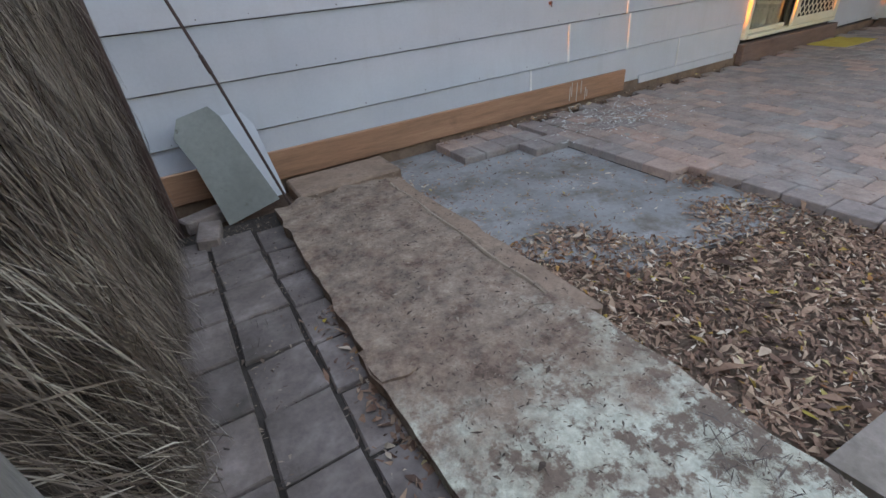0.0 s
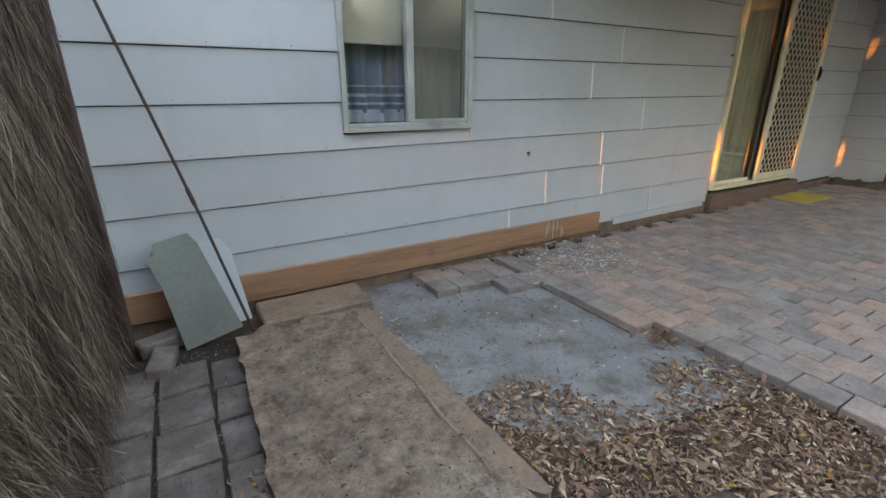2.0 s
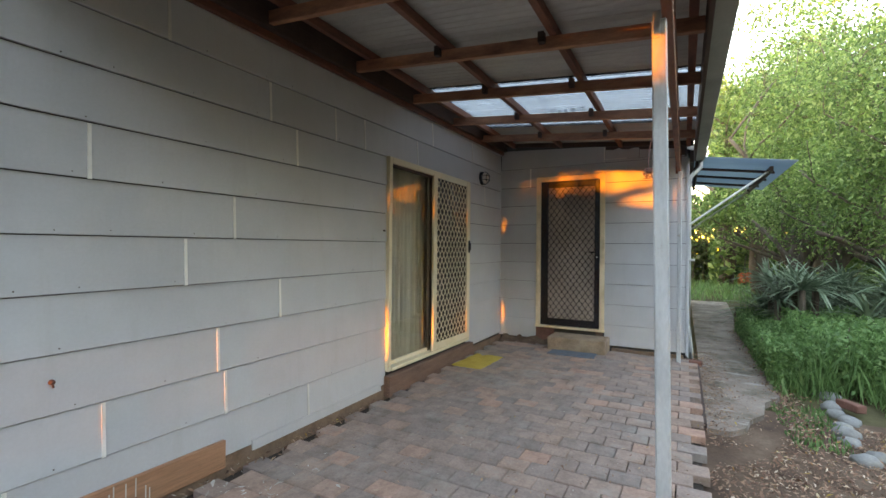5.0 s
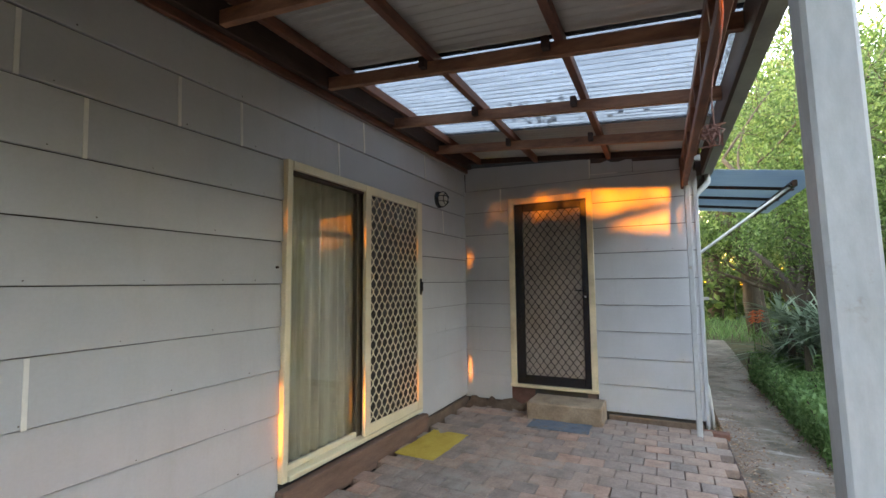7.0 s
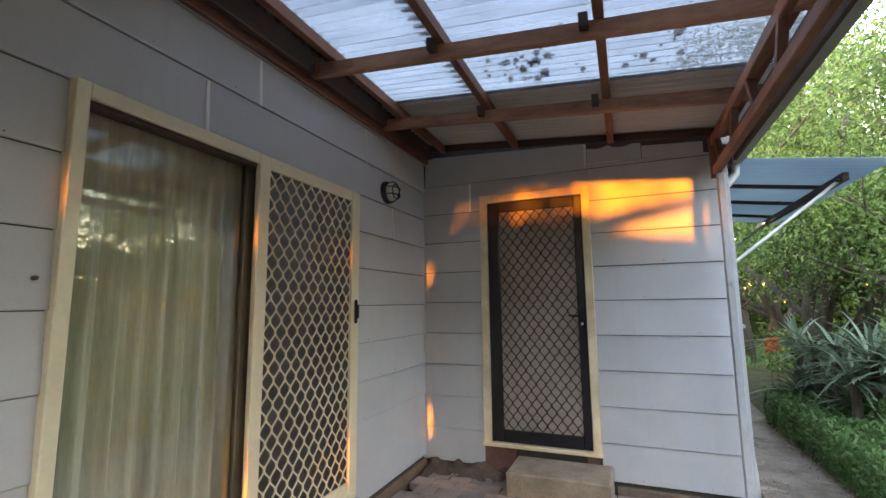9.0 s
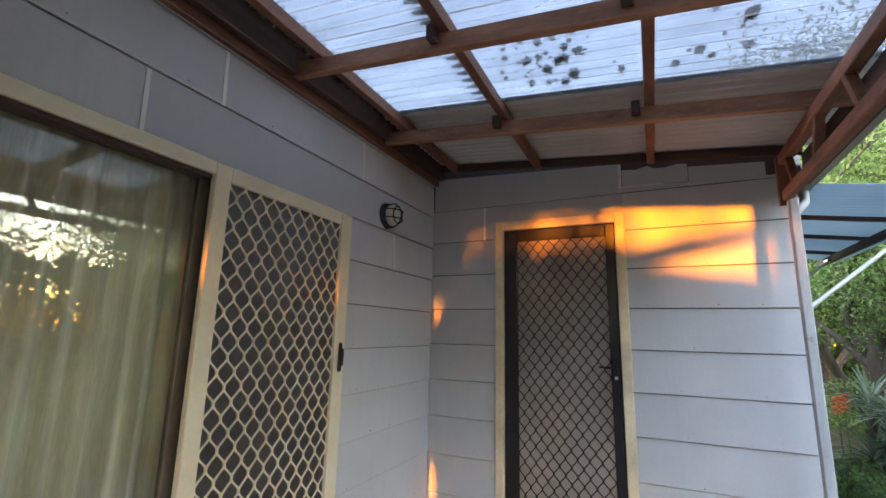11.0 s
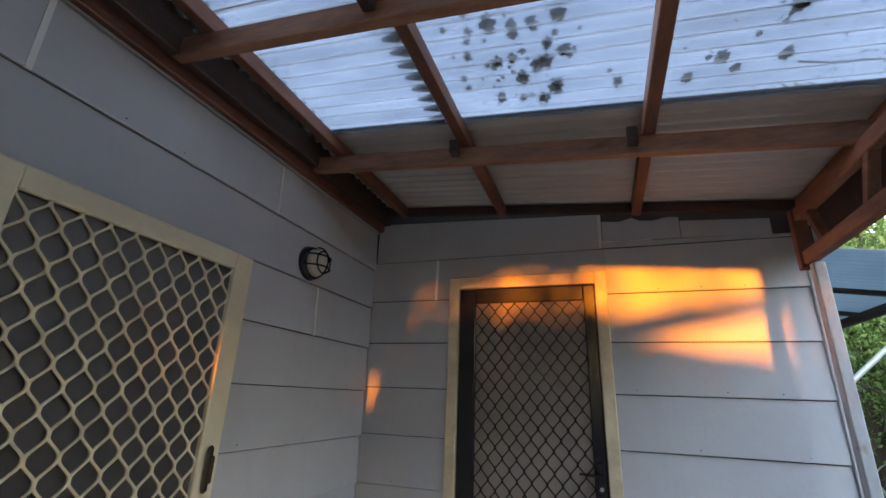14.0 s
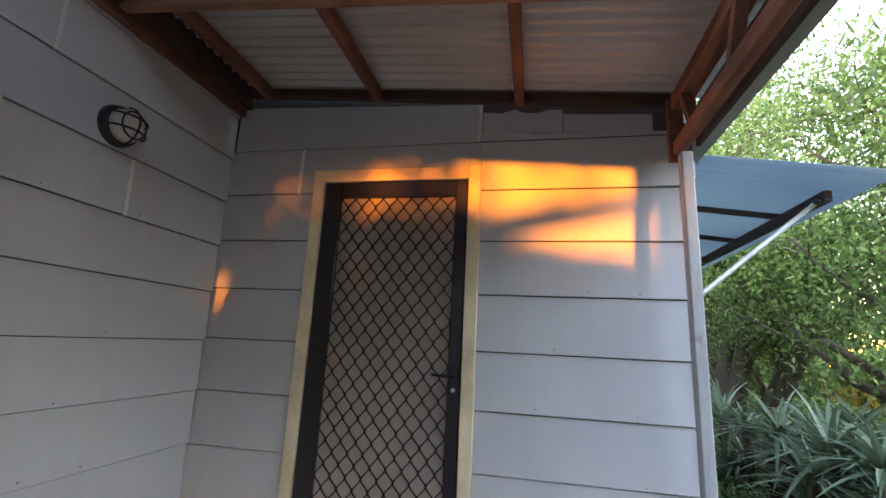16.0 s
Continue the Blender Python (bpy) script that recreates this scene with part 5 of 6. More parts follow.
tree("tree", (19.5, -1.8, 0), 12.0, 29, 28000, 0.13, label="tall light green tree past the path", puff=0.6, trunks=3, floor=1.2)
tree("tree", (14.0, -1.9, 0), 8.4, 30, 28000, 0.07, label="tall light green tree leaning over the path", puff=0.5, trunks=3, floor=2.2, lean=(0.0, 0.15))
tree("tree", (25.0, -1.2, 0), 12.5, 35, 20000, 0.20, label="tall green tree behind the house", puff=0.7, trunks=2, floor=2.0)
# garden opposite the house, seen in the glass
for k, (x, y) in enumerate(((3.9, -6.4), (5.3, -6.9), (6.6, -6.5), (7.7, -7.4))):
    tree("tree", (x, y, 0), 6.6, 131 + k, 0, 0.1, spread=0.55, levels=5, label="bare winter tree opposite the house", trunks=3)
tree("tree", (2.9, -4.0, 0), 4.4, 38, 11000, 0.085, material=M_LEAF_DARK, label="bushy small leaved shrub opposite the window", trunks=3, floor=0.5, puff=0.45)
tree("tree", (2.4, -6.6, 0), 7.4, 32, 12000, 0.11, material=M_LEAF_DARK, label="small leaved tree opposite the house", trunks=3, floor=1.0)
# the next three stand outside the reflection, added to dim the south-west sky
tree("tree", (0.2, -6.2, 0), 8.2, 36, 20000, 0.13, material=M_LEAF_DARK, label="unseen leafy tree added to cut side light on the walls", trunks=3, floor=0.8)
tree("tree", (-1.8, -9.0, 0), 10.0, 33, 22000, 0.17, material=M_LEAF_DARK, label="unseen bushy tree added to cut light from the south-west", trunks=3, puff=0.5)
tree("tree", (-4.6, -5.2, 0), 10.0, 37, 24000, 0.17, material=M_LEAF_DARK, label="unseen tall bushy tree added to block the south-west sky", trunks=3, puff=0.5)
tree("tree", (17.0, -13.0, 0), 6.0, 34, 2500, 0.14, material=M_LEAF_DARK, label="dark tree at the garden's far side")


def hedge(x0, x1, y0, y1, h, n, leaf, seed, label, material=M_LEAF_DARK, spans=None, slant=0.0):
    """spans: the shares of leaves and the heights between which they stand; slant: how much the top rises over its length."""
    rng = np.random.default_rng(seed)
    t = empty("hedge", ((x0 + x1) / 2, (y0 + y1) / 2, 0), label, "hedge")
    bm = bmesh.new()
    rs = random.Random(seed)
    for k in range(int(max(x1 - x0, y1 - y0) * 3)):
        bx, by = rs.uniform(x0, x1), rs.uniform(y0, y1)
        tube([(bx, by, -0.1), (bx + rs.uniform(-0.1, 0.1), by + rs.uniform(-0.1, 0.1), h * 0.5), (bx + rs.uniform(-0.2, 0.2), by + rs.uniform(-0.2, 0.2), h * 0.95)], [0.03, 0.02, 0.006], 5, bm)
    tagged(part("stems", bm, M_BARK, t), "bare brown stems", kind="stuff")
    c = np.stack([rng.uniform(x0, x1, n), rng.uniform(y0, y1, n), rng.uniform(0.02, 1, n)], 1)
    top = h * (1 + 0.06 * np.sin(c[:, 0] * 3 + 1) * np.sin(c[:, 1] * 2.3) + 0.03 * np.sin(c[:, 1] * 7))
    if spans:
        pick = rng.choice(len(spans), n, p=np.array([s[0] for s in spans]) / sum(s[0] for s in spans))
        lo, hi = np.array([s[1] for s in spans])[pick], np.array([s[2] for s in spans])[pick]
        c[:, 2] = lo + (hi - lo) * c[:, 2]
    else:
        c[:, 2] *= (h if slant else top) + slant * (c[:, 1] - y0) / (y1 - y0)
    way = unit(rng.normal(0, 1, (n, 3)))
    across = unit(np.cross(way, rng.normal(0, 1, (n, 3))))
    v, q = blades(rng, c, way, across, rng.uniform(0.7, 1.4, n) * leaf, rng.uniform(0.4, 0.7, n) * leaf, rng.normal(0, 0.2, n))
    ob = numpy_mesh("foliage", v, q, material)
    ob.parent = t
    ob.matrix_parent_inverse = t.matrix_basis.inverted()
    return t


# shrubs that close the far end of the garden
hedge(26.5, 28.5, -20.0, 4.0, 3.9, 16000, 0.26, 81, "dense untrimmed shrubs at the far end of the garden", material=M_LEAF)
# unseen hedges and trees added behind the start, their gaps shaping the low sun
hedge(-8.7, -7.7, -9.0, 0.05, 3.35, 24000, 0.20, 51, "unseen tall hedge added to block the low sun")
hedge(-8.5, -7.9, 0.05, 0.13, 3.3, 700, 0.09, 72, "unseen narrow bush added to end the sun patch")
hedge(-8.5, -7.9, 0.13, 0.255, 2.2, 1100, 0.08, 66, "unseen leaves added to thin the sun near the corner post", spans=((0.76, 0.0, 2.25), (0.24, 2.25, 3.3)))
hedge(-8.5, -7.9, 0.255, 0.90, 2.613, 3900, 0.11, 41, "unseen hedge cut to the sun patch's lower edge", slant=0.127)
hedge(-8.5, -7.9, 0.90, 1.13, 2.82, 1500, 0.11, 52, "unseen bush cut to the sun patch's edge by the door", slant=0.02)
limb_bush = hedge(-7.6, -7.2, 1.5, 2.2, 2.3, 1200, 0.2, 59, "unseen low bush added to carry a sun-blocking limb")
# limb placed to cast the dark bar across the end wall's sun patch
part("limb", tube([(-7.4, 1.9, 2.2), (-7.2, 1.6, 2.60), (-7.1, 1.2, 2.73), (-7.1, 0.87, 2.80), (-7.1, 0.5, 2.865), (-7.1, 0.20, 2.92), (-7.1, 0.05, 2.94)], [0.06, 0.07, 0.08, 0.078, 0.06, 0.045, 0.03], 7), M_BARK, limb_bush, "unseen limb added to cast a slanting bar of shade")
hedge(-8.5, -7.9, 1.13, 2.20, 2.90, 6600, 0.12, 46, "unseen bush added to keep low sun off the screen door", spans=((0.975, 0.0, 2.90), (0.025, 2.9, 3.4)))
hedge(-8.5, -7.9, 2.20, 2.58, 2.84, 2500, 0.11, 67, "unseen bush added to dim the sun left of the door", spans=((0.97, 0.0, 2.84), (0.007, 2.85, 3.08), (0.03, 3.08, 3.4)))
hedge(-8.5, -7.9, 2.58, 2.69, 3.3, 1900, 0.09, 65, "unseen bush with gaps for sun slivers at the wall corner", spans=((0.30, 0.0, 0.92), (0.36, 1.16, 2.32), (0.24, 2.56, 3.35)))
hedge(-8.5, -7.9, 2.69, 2.83, 3.3, 2800, 0.08, 68, "unseen narrow bush with a gap for sun low on the door frame", spans=((0.29, 0.0, 0.84), (0.71, 1.32, 3.4)))
hedge(-8.5, -7.9, 2.83, 2.92, 3.3, 1300, 0.09, 69, "unseen narrow bush with a gap for sun on the window frame", spans=((0.32, 0.0, 0.84), (0.10, 1.40, 1.62), (0.58, 2.30, 3.4)))
hedge(-11.2, -10.2, -2.0, 4.5, 5.8, 10000, 0.2, 71, "unseen tree row added to block sun above the patch", spans=((1.0, 3.36, 5.9),))
hedge(-8.7, -7.7, 2.86, 9.0, 3.2, 16000, 0.20, 42, "unseen tall hedge added to block low sun along the house")
tree("tree", (-6.6, 3.6, 0), 5.2, 43, 1500, 0.13, spread=0.8, material=M_LEAF_DARK, label="unseen thin crowned tree added to dapple the low sun", floor=2.8)
tree("tree", (-7.5, -12.5, 0), 8.0, 60, 14000, 0.18, spread=0.9, puff=0.6, material=M_LEAF_DARK, label="unseen round tree added to dim the south-west sky", floor=1.8)
for k, y in enumerate((-3.2, 3.6, 6.6, 9.5)):
    tree("tree", (-12.0 - 1.5 * (k % 2), y, 0), 10.0, 45 + k, 16000, 0.28, spread=0.9, puff=1.1, material=M_LEAF_DARK, label="unseen tall tree added to dim the western sky glow", floor=3.45)
hedge(-8.0, 32.0, -16.5, -15.5, 4.2, 36000, 0.28, 44, "low dark hedge along the garden's far side")


hedge(12.6, 17.5, -4.6, -1.7, 0.9, 6000, 0.10, 47, "dense green shrubs under the trees", M_LEAF)
hedge(8.8, 12.4, -3.9, -3.0, 1.15, 4500, 0.08, 48, "green shrubs behind the aloes", M_LEAF)
hedge(24.0, 27.0, -14.0, -0.6, 2.0, 7000, 0.3, 49, "distant green thicket past the path", M_LEAF)
hedge(26.0, 28.0, -0.6, 7.0, 2.0, 5000, 0.25, 50, "low distant scrub past the house")


def aloe(x, y, size, seed, lift):
    rng = np.random.default_rng(seed)
    n = 44
    bm_v, bm_q = [], []
    for i in range(n):
        az, el = rng.uniform(0, 2 * math.pi), rng.uniform(0.15, 1.35)
        L, w = size * rng.uniform(0.75, 1.1), 0.024 * rng.uniform(0.8, 1.2)
        d = np.array([math.cos(az), math.sin(az), 0.0])
        s = np.array([-math.sin(az), math.cos(az), 0.0])
        base = len(bm_v)
        for k in range(6):
            u = k / 5
            pos = np.array([x, y, lift + rng.normal(0, 0.002)]) + d * L * (u * math.cos(el) + 0.25 * u * u) + np.array([0, 0, 1.0]) * L * (u * math.sin(el) - 0.55 * u * u * math.cos(el * 0.8))
            ww = w * (1 - u) ** 0.7 + 0.002
            bm_v += [pos - s * ww, pos + np.array([0, 0, -0.35 * ww]), pos + s * ww]
        for k in range(5):
            a = base + 3 * k
            bm_q += [(a, a + 1, a + 4, a + 3), (a + 1, a + 2, a + 5, a + 4)]
    t = empty("aloe_plant", (x, y, 0), "spiky grey-green aloe rosette in the garden bed", "plant", "aloe clump")
    v = np.array(bm_v)
    v[:, 2] = np.maximum(v[:, 2], -0.05)
    ob = numpy_mesh("leaves", v, np.array(bm_q), M_ALOE)
    ob.parent = t
    ob.matrix_parent_inverse = t.matrix_basis.inverted()
    part("stem", tube([(x, y, -0.1), (x, y, lift + 0.05)], [0.05, 0.04], 8), M_BARK, t)
    return t


rs = random.Random(5)
for k in range(34):
    aloe(9.9 + rs.uniform(0, 2.6), -0.74 - rs.uniform(0, 1.5), rs.uniform(0.45, 0.75), 100 + k, rs.uniform(0.35, 0.95))
for x, y in ((11.6, -0.50), (11.8, -0.62)):
    fl = empty("orange_flower_spike", (x, y, 0), "orange flower spike among the aloes", "flower")
    stalk = part("stalk", tube([(x, y, -0.05), (x + 0.02, y, 0.95)], 0.008, 6), M_GRASS, fl)
    bm = bmesh.new()
    for k in range(16):
        a = k * 2.4
        join(bm, tube([(x + 0.02, y, 0.88 + 0.012 * k), (x + 0.02 + 0.06 * math.cos(a), y + 0.06 * math.sin(a), 0.86 + 0.012 * k)], [0.012, 0.006], 5))
    part("bloom", bm, M_FLOWER, stalk, "orange tubular bloom")


def weeds(name, n, region, height, seed, material, label, width=(0.004, 0.012)):
    rng = np.random.default_rng(seed)
    x0, x1, y0, y1 = region
    c = np.stack([rng.uniform(x0, x1, n), rng.uniform(y0, y1, n), np.zeros(n)], 1)
    clump = 0.5 + 0.5 * np.sin(c[:, 0] * 4.1 + seed) * np.sin(c[:, 1] * 5.3)
    h = height * rng.uniform(0.35, 1.0, n) * (0.45 + 0.75 * clump)
    c[:, 2] = h / 2 - 0.09
    way = unit(np.stack([rng.normal(0, 0.35, n), rng.normal(0, 0.35, n), np.ones(n)], 1))
    across = unit(np.cross(way, rng.normal(0, 1, (n, 3))))
    v, q = blades(rng, c, way, across, h, rng.uniform(*width, n), rng.normal(0, 0.18, n))
    ob = numpy_mesh(name, v, q, material)
    return tagged(ob, label, "weeds", kind="stuff")


weeds("weeds", 5000, (7.9, 10.6, -2.6, -0.80), 0.72, 51, M_GRASS, "lush green weeds and grass beside the path", (0.008, 0.024))
weeds("weeds", 5000, (6.2, 9.0, -3.0, -1.25), 0.35, 52, M_GRASS, "low green weeds in the garden bed", (0.006, 0.018))
weeds("grass", 9000, (11, 26, -8, -2.5), 0.5, 53, M_GRASS, "uneven grass under the trees", (0.01, 0.03))
weeds("grass", 4000, (17.5, 30, -2.5, 2.0), 0.45, 54, M_GRASS, "grass beyond the end of the path", (0.01, 0.03))
weeds("weeds", 350, (6.3, 7.4, -0.75, -0.35), 0.12, 55, M_GRASS, "small weeds at the path's broken edge", (0.01, 0.025))
weeds("dry_grass", 160, (8.45, 8.7, 2.2, 2.95), 0.22, 56, M_STRAW, "dry grass stems at the wall corner", (0.002, 0.005))
weeds("dry_grass", 520, (0.26, 0.7, 1.5, 2.4), 0.13, 57, M_STRAW, "dry grass stems between old pavers", (0.002, 0.005))

hedge(7.9, 10.7, -2.4, -0.85, 0.62, 13000, 0.055, 58, "low leafy weeds in front of the aloes", M_GRASS)
hedge(7.9, 11.8, -0.95, -0.42, 0.42, 9000, 0.05, 63, "leafy weeds spilling over the edge of the path", M_GRASS)
weeds("weeds", 2600, (7.7, 12.0, -0.95, -0.45), 0.5, 64, M_GRASS, "grassy weeds spilling over the edge of the path", (0.006, 0.016))
# soil heap in the corner
bm = bmesh.new()
bmesh.ops.create_grid(bm, x_segments=16, y_segments=26, size=0.5)
for v in bm.verts:
    u, w = v.co.x + 0.5, v.co.y + 0.5
    v.co = Vector((8.40 + 0.33 * u, 2.14 + 0.84 * w, -0.03 + 0.15 * u ** 0.6 * min(1, 6 * (1 - abs(2 * w - 1))) * (0.8 + 0.5 * noise.noise(Vector((u * 5, w * 8, 0))))))
tagged(mesh_object("soil_heap", bm, M_DIRT, True), "low heap of dry soil against the wall corner", "soil", kind="structure")


def rock(x, y, r, seed):
    bm = bmesh.new()
    bmesh.ops.create_icosphere(bm, subdivisions=2, radius=r)
    for v in bm.verts:
        v.co *= 1 + 0.28 * noise.noise(v.co / r * 1.3 + Vector((seed, 0, 0)))
        v.co.z *= 0.6
    bm.transform(Matrix.Translation((x, y, -0.09 + r * 0.3)))
    return tagged(mesh_object("garden_stone", bm, M_ROCK, True), "rough grey stone edging the garden bed", "stone", "garden stones")


for k in range(13):
    rock(6.2 + 0.19 * k + rs.uniform(-0.05, 0.05), -0.78 - 0.015 * k + rs.uniform(-0.08, 0.08), rs.uniform(0.06, 0.12), k)


# ---- litter ----
def litter(name, n, place, size, seed, material, label, lift=0.006, tilt=0.35, slim=1.0):
    """Curled leaves lying about; place gives n x 3 points on the ground."""
    rng = np.random.default_rng(seed)
    c = place(rng, n)
    n = len(c)
    az = rng.uniform(0, 2 * math.pi, n)
    way = unit(np.stack([np.cos(az), np.sin(az), rng.normal(0, tilt, n)], 1))
    across = unit(np.cross(unit(np.stack([rng.normal(0, tilt, n), rng.normal(0, tilt, n), np.ones(n)], 1)), way))
    L = size * rng.lognormal(0, 0.35, n)
    c[:, 2] += lift + rng.uniform(0, 0.012, n)
    v, q = blades(rng, c, way, across, L, L * rng.uniform(0.14, 0.5, n) * slim, rng.normal(0.1, 0.25, n))
    return tagged(numpy_mesh(name, v, q, material), label, "leaf litter", kind="stuff")


def bed(rng, n):
    p = np.stack([rng.uniform(1.40, 2.95, n), rng.uniform(-2.2, 1.75, n), np.full(n, -0.06)], 1)
    edge = 1.42 + 0.16 * np.sin(p[:, 0] * 5.1) + 0.1 * np.sin(p[:, 0] * 11) - 0.35 * np.clip(p[:, 0] - 2.0, 0, 1) + 0.28 * np.clip(1.9 - p[:, 0], 0, 0.5)
    return p[p[:, 1] < edge + rng.normal(0, 0.05, n)]


def bed_right(rng, n):
    p = np.stack([rng.uniform(2.9, 7.0, n), rng.uniform(-2.4, 0.33, n), np.full(n, -0.07)], 1)
    edge = 0.24 - 0.5 * np.clip(p[:, 0] - 5.3, 0, 2) ** 1.2 + 0.06 * np.sin(p[:, 0] * 6)
    p[:, 2] += 0.05 * np.clip(1 - np.abs(p[:, 1]), 0, 1) * (p[:, 0] < 5.6)
    return p[p[:, 1] < edge]


litter("leaf_litter", 38000, bed, 0.026, 61, M_LITTER, "thick brown dry leaf litter beside the slab")
litter("leaf_litter", 1500, bed, 0.042, 77, M_LITTER, "larger curled dry leaves lying on top of the litter", 0.016, 0.3, 0.9)
litter("leaf_litter", 26000, bed_right, 0.026, 62, M_LITTER, "dark brown leaf litter along the paving edge")
litter("leaf_litter", 1500, lambda g, n: np.stack([1.45 + 1.2 * g.beta(0.7, 1.0, n), g.uniform(1.4, 2.9, n), np.full(n, -0.056)], 1), 0.018, 63, M_LITTER, "scattered dry leaves on the slab", 0.003, 0.15)
litter("leaf_litter", 110, lambda g, n: np.stack([g.normal(2.72, 0.06, n), g.normal(1.50, 0.08, n), np.full(n, -0.05)], 1), 0.04, 64, M_LITTER, "dry leaves caught in the paving notch")
litter("leaf_litter", 3600, lambda g, n: np.stack([g.uniform(0.15, 0.72, n), g.uniform(-0.3, 2.6, n), np.full(n, -0.022)], 1), 0.013, 65, M_CRUMB, "dry debris on the old pavers", 0.004, 0.2)
litter("leaf_litter", 1100, lambda g, n: np.stack([g.normal(0.655, 0.05, n), g.uniform(-0.3, 1.6, n), np.full(n, -0.02)], 1), 0.03, 66, M_LITTER, "dry leaves along the carpet edge")
litter("leaf_litter", 3200, lambda g, n: np.stack([g.uniform(0.72, 1.35, n), g.uniform(-0.3, 2.5, n), np.where(g.uniform(0, 1, n) < 2, 0.05, 0.0)], 1), 0.011, 67, M_CRUMB, "crumbs and twigs on the carpet", 0.004, 0.15)
litter("leaf_litter", 170, lambda g, n: np.stack([g.normal(1.22, 0.06, n), g.normal(0.40, 0.08, n), np.full(n, 0.055)], 1), 0.034, 68, M_STRAW, "heap of dry stems on the carpet", 0.004, 0.15, 0.16)
litter("leaf_litter", 1100, lambda g, n: np.stack([g.uniform(2.8, 8.5, n), 0.3 + 2.6 * g.beta(1.0, 1.8, n), np.full(n, 0.0)], 1), 0.020, 69, M_LITTER, "few dry crumbs on the pavers", 0.003, 0.15)
litter("leaf_litter", 300, lambda g, n: np.stack([g.uniform(1.9, 5.6, n), 2.93 - np.abs(g.normal(0, 0.04, n)), np.full(n, 0.0)], 1), 0.03, 70, M_LITTER, "dry leaves along the wall foot", 0.004, 0.3)
litter("leaf_litter", 2600, lambda g, n: np.stack([g.uniform(5.9, 9.5, n), g.normal(0.16, 0.11, n), np.full(n, -0.028)], 1), 0.022, 74, M_LITTER, "dry crumbs along the edge of the path", 0.004, 0.25)
litter("leaf_litter", 1500, lambda g, n: np.stack([g.uniform(6.4, 14, n), g.uniform(-0.55, 0.2, n), np.full(n, -0.028)], 1), 0.022, 75, M_LITTER, "scattered dry leaves on the side path", 0.003, 0.15)
litter("leaf_litter", 2600, lambda g, n: np.stack([g.uniform(6.4, 12, n), -0.5 + g.normal(0, 0.09, n), np.full(n, -0.03)], 1), 0.026, 76, M_LITTER, "leaf litter along the garden edge of the path", 0.004, 0.3)
litter("paint_chips", 600, lambda g, n: np.stack([g.normal(3.25, 0.33, n), 2.55 + g.normal(0, 0.22, n), np.full(n, 0.0)], 1)[:560], 0.030, 71, M_CHIP, "pale chips and mortar crumbs on the pavers", 0.003, 0.2)
litter("paint_chips", 260, lambda g, n: np.stack([g.uniform(3, 8.4, n), g.uniform(0.3, 2.2, n), np.full(n, 0.0)], 1), 0.011, 72, M_CHIP, "scattered pale specks on the pavers", 0.003, 0.1)


def moss_clump(x, y, r, seed):
    rng = np.random.default_rng(seed)
    bm = bmesh.new()
    bmesh.ops.create_icosphere(bm, subdivisions=3, radius=r)
    shift = Vector((seed * 1.7, seed * 0.3, 0))
    long = rng.uniform(0.9, 1.5)
    for v in bm.verts:
        d = v.co / r
        k = 0.62 + 0.55 * noise.noise(d * 2.2 + shift) + 0.45 * noise.noise(d * 6.0 + shift)
        v.co = Vector((v.co.x * long, v.co.y, v.co.z * 0.45)) * max(0.22, k)
    bm.transform(Matrix.Translation((x, y, rafter_z(y) + 0.19)))
    return tagged(mesh_object("moss_clump", bm, M_MOSS), "dark dead moss clump lying on the clear roof", "debris", "roof debris")


for k in range(74):
    moss_clump(6.98 + rs.uniform(0, 0.60), rs.choice((rs.uniform(1.32, 1.95), rs.uniform(1.45, 1.95), rs.uniform(1.45, 1.95), rs.uniform(0.75, 1.1))), rs.choice((0.010, 0.016, 0.022, 0.032)) * rs.uniform(0.8, 1.25), 200 + k)
litter("roof_debris", 260, lambda g, n: np.stack([g.uniform(6.95, 7.62, n), g.uniform(0.4, 1.98, n), np.zeros(n)], 1) + np.array([0, 0, 1]) * 0, 0.012, 73, M_MOSS, "small dark crumbs lying on the clear roof").location.z = 0
for o in [o for o in scene.objects if o.name.startswith("roof_debris")]:
    for v in o.data.vertices:
        v.co.z += rafter_z(v.co.y) + 0.182
twig = tagged(mesh_object("twig", tube([(7.52, 0.72, rafter_z(0.72) + 0.19), (7.55, 0.62, rafter_z(0.62) + 0.195), (7.55, 0.5, rafter_z(0.5) + 0.192), (7.58, 0.4, rafter_z(0.4) + 0.2)], [0.005, 0.004, 0.003, 0.002], 6), M_BARK),
              "thin dry twig lying on the clear roof", "twig")


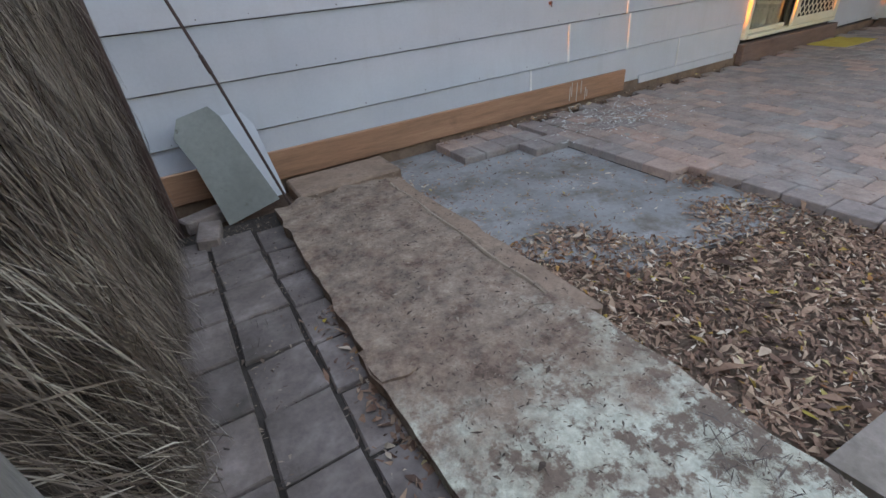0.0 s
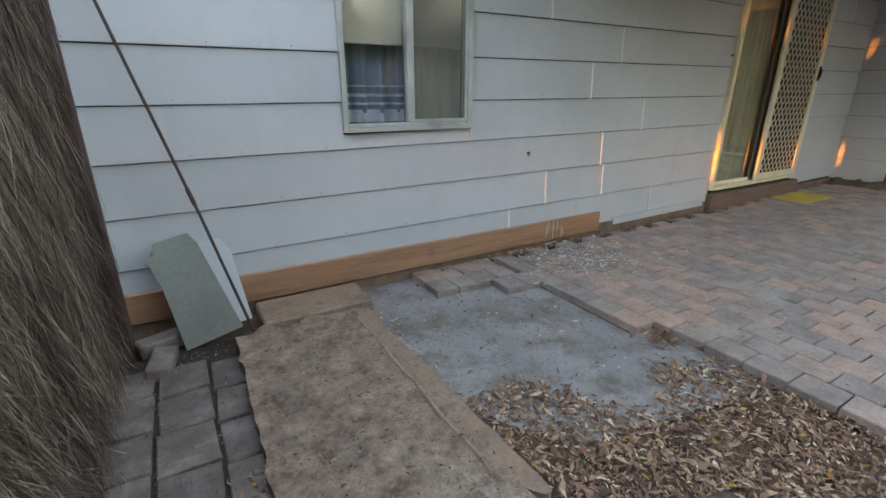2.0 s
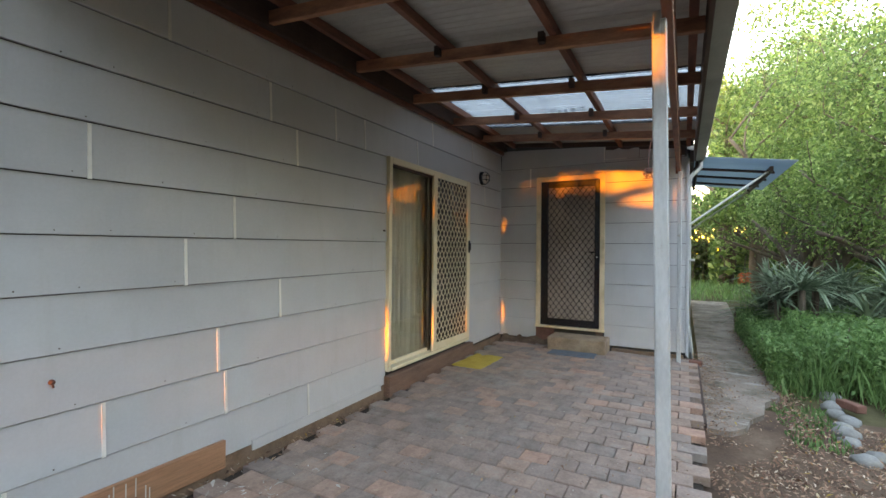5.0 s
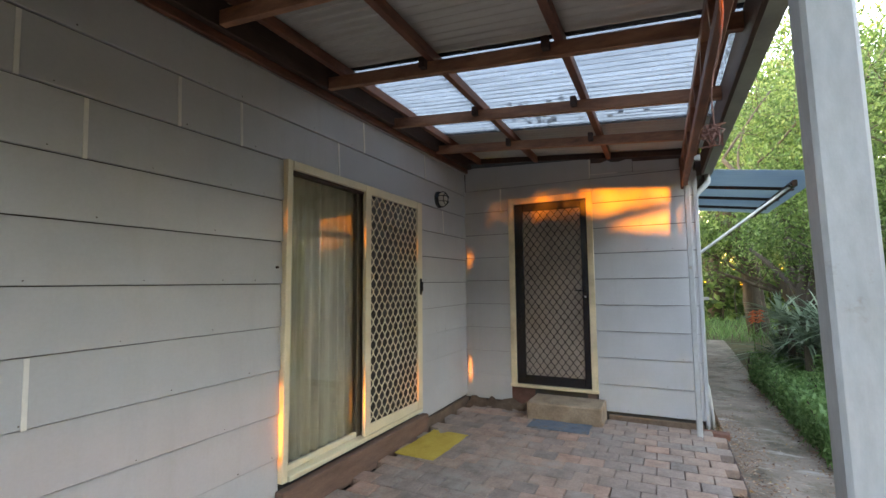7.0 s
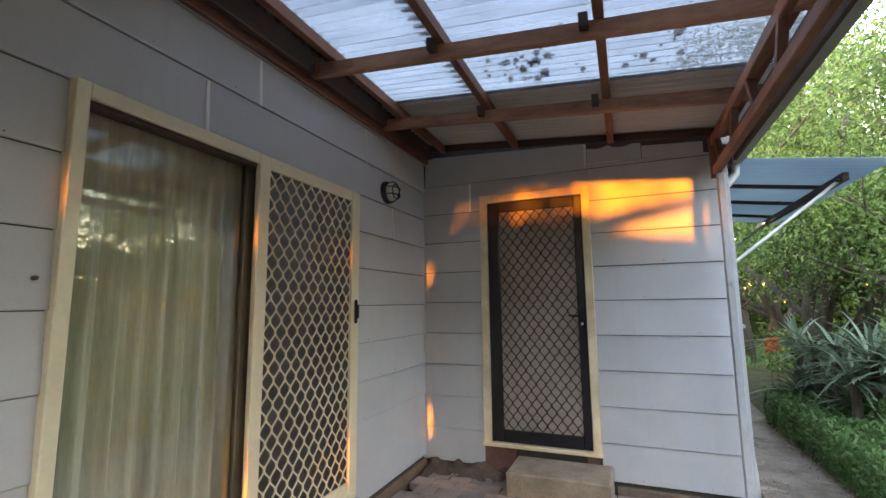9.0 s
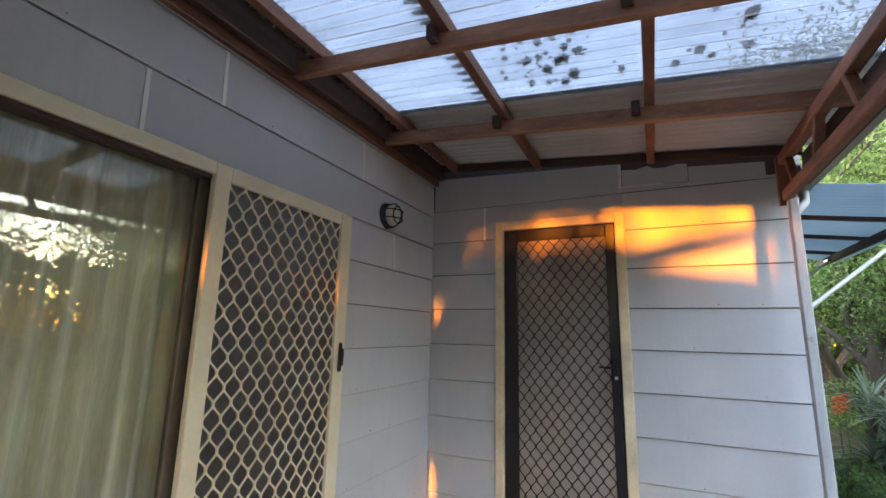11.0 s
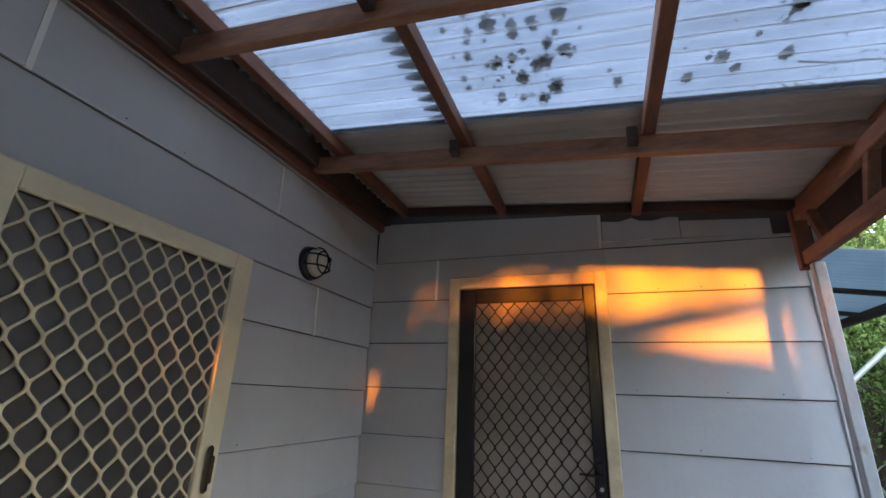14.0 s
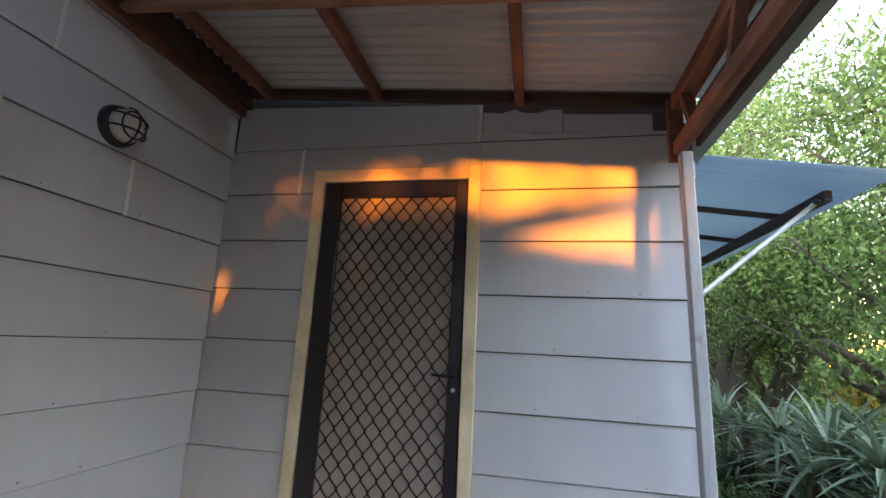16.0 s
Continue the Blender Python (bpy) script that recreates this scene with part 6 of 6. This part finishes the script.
# ---- paving, piece by piece, last ----
def paver_mesh(name, lx, ly, h, c, seed):
    rs2 = random.Random(seed)
    bm = bmesh.new()
    rings = [[(-lx / 2, -ly / 2), (lx / 2, -ly / 2), (lx / 2, ly / 2), (-lx / 2, ly / 2)], [(-lx / 2 + c, -ly / 2 + c), (lx / 2 - c, -ly / 2 + c), (lx / 2 - c, ly / 2 - c), (-lx / 2 + c, ly / 2 - c)]]
    low = [bm.verts.new((x, y, -h)) for x, y in rings[0]]
    mid = [bm.verts.new((x + rs2.uniform(-0.002, 0.002), y + rs2.uniform(-0.002, 0.002), -c)) for x, y in rings[0]]
    top = [bm.verts.new((x + rs2.uniform(-0.003, 0.003), y + rs2.uniform(-0.003, 0.003), rs2.uniform(-0.001, 0.001))) for x, y in rings[1]]
    for a, b in ((low, mid), (mid, top)):
        for k in range(4):
            bm.faces.new((a[k], a[(k + 1) % 4], b[(k + 1) % 4], b[k]))
    bm.faces.new(top)
    me = bpy.data.meshes.new(name)
    bm.to_mesh(me)
    bm.free()
    return me


PX, PY = 0.166, 0.192


def paving_z(x, y):
    """The paving rises a little towards the far wall and sinks at the near post."""
    return 0.04 * min(1, max(0, (x - 4.6) / 3.4)) - 0.035 * math.exp(-((x - 4.0) ** 2 + (y - 0.35) ** 2) / 0.5)


tagged(mesh_object("edging_board", box(6.35, 8.70, 0.222, 0.250, -0.12, -0.012, 0.004), M_DARKWOOD), "dark timber edging between paving and path", "edging", kind="structure")
paving = tagged(mesh_object("pavement", prism([(2.62, 2.98), (2.62, 1.62), (2.82, 1.62), (2.82, 0.42), (4.2, 0.30), (5.6, 0.28), (8.75, 0.28), (8.75, 2.98)], -0.2, -0.050, "z"), M_SOIL),
                "verandah paving of pink-grey clay pavers", "paving", kind="structure")
variants = [paver_mesh("paver", PX - 0.006, PY - 0.006, 0.058, 0.005, s) for s in range(4)]
for me in variants:
    me.materials.append(M_PAVER)
rp = random.Random(77)
places = []
row = 0
x = 2.70
while x < 8.66:
    off = (row % 2) * PY / 2
    y = 0.34 + off
    while y < 2.90:
        if not (x < 2.80 and y < 1.62):
            places.append((x, y))
        y += PY
    row += 1
    x += PX
# the toothed edge left of the field
for y0, xs in ((2.86, (1.98, 2.14, 2.31, 2.47, 2.64)), (2.66, (1.98, 2.15, 2.31, 2.48, 2.64)), (2.47, (2.42, 2.58)), (2.28, ())):
    places += [(xx, y0) for xx in xs if xx < 2.62]
places.sort(key=lambda p: p[0])
rest_v, rest_q = [], []
for k, (x, y) in enumerate(places):
    sag = paving_z(x, y) - 0.004 + 0.004 * math.sin(x * 2.1) * math.sin(y * 2.7) + rp.uniform(-0.0025, 0.0025)
    turn, tx, ty = rp.gauss(0, 0.7), rp.gauss(0, 0.35), rp.gauss(0, 0.35)
    m = pose(x + rp.uniform(-0.002, 0.002), y + rp.uniform(-0.002, 0.002), sag, tx, ty, turn)
    me = variants[k % 4]
    if k < 300:
        ob = new("paver", me)
        ob.parent = paving
        ob.matrix_parent_inverse = paving.matrix_basis.inverted()
        ob.matrix_basis = m
    else:
        base = len(rest_v)
        rest_v += [tuple(m @ v.co) for v in me.vertices]
        rest_q += [[base + i for i in f.vertices] for f in me.polygons]
me = bpy.data.meshes.new("pavers_beyond")
me.from_pydata(rest_v, [], rest_q)
me.materials.append(M_PAVER_REST)
ob = new("pavers_beyond", me)
ob.parent = paving
tagged(ob, "farther clay pavers", kind="stuff")

old = [paver_mesh("old_paver", 0.20, 0.232, 0.05, 0.006, 20 + s) for s in range(3)]
for me in old:
    me.materials.append(M_SLABS)
for r in range(13):
    for c in range(3):
        x, y = 0.20 + 0.215 * c, -0.32 + 0.245 * r - 0.04 * c
        if y < 2.48:
            ob = new("old_paver", old[(r + c) % 3])
            ob.parent = paver_field
            ob.matrix_basis = pose(x, y, -0.004 + rp.uniform(-0.006, 0.006), rp.gauss(0, 1.0), rp.gauss(0, 1.0), rp.gauss(0, 1.3))
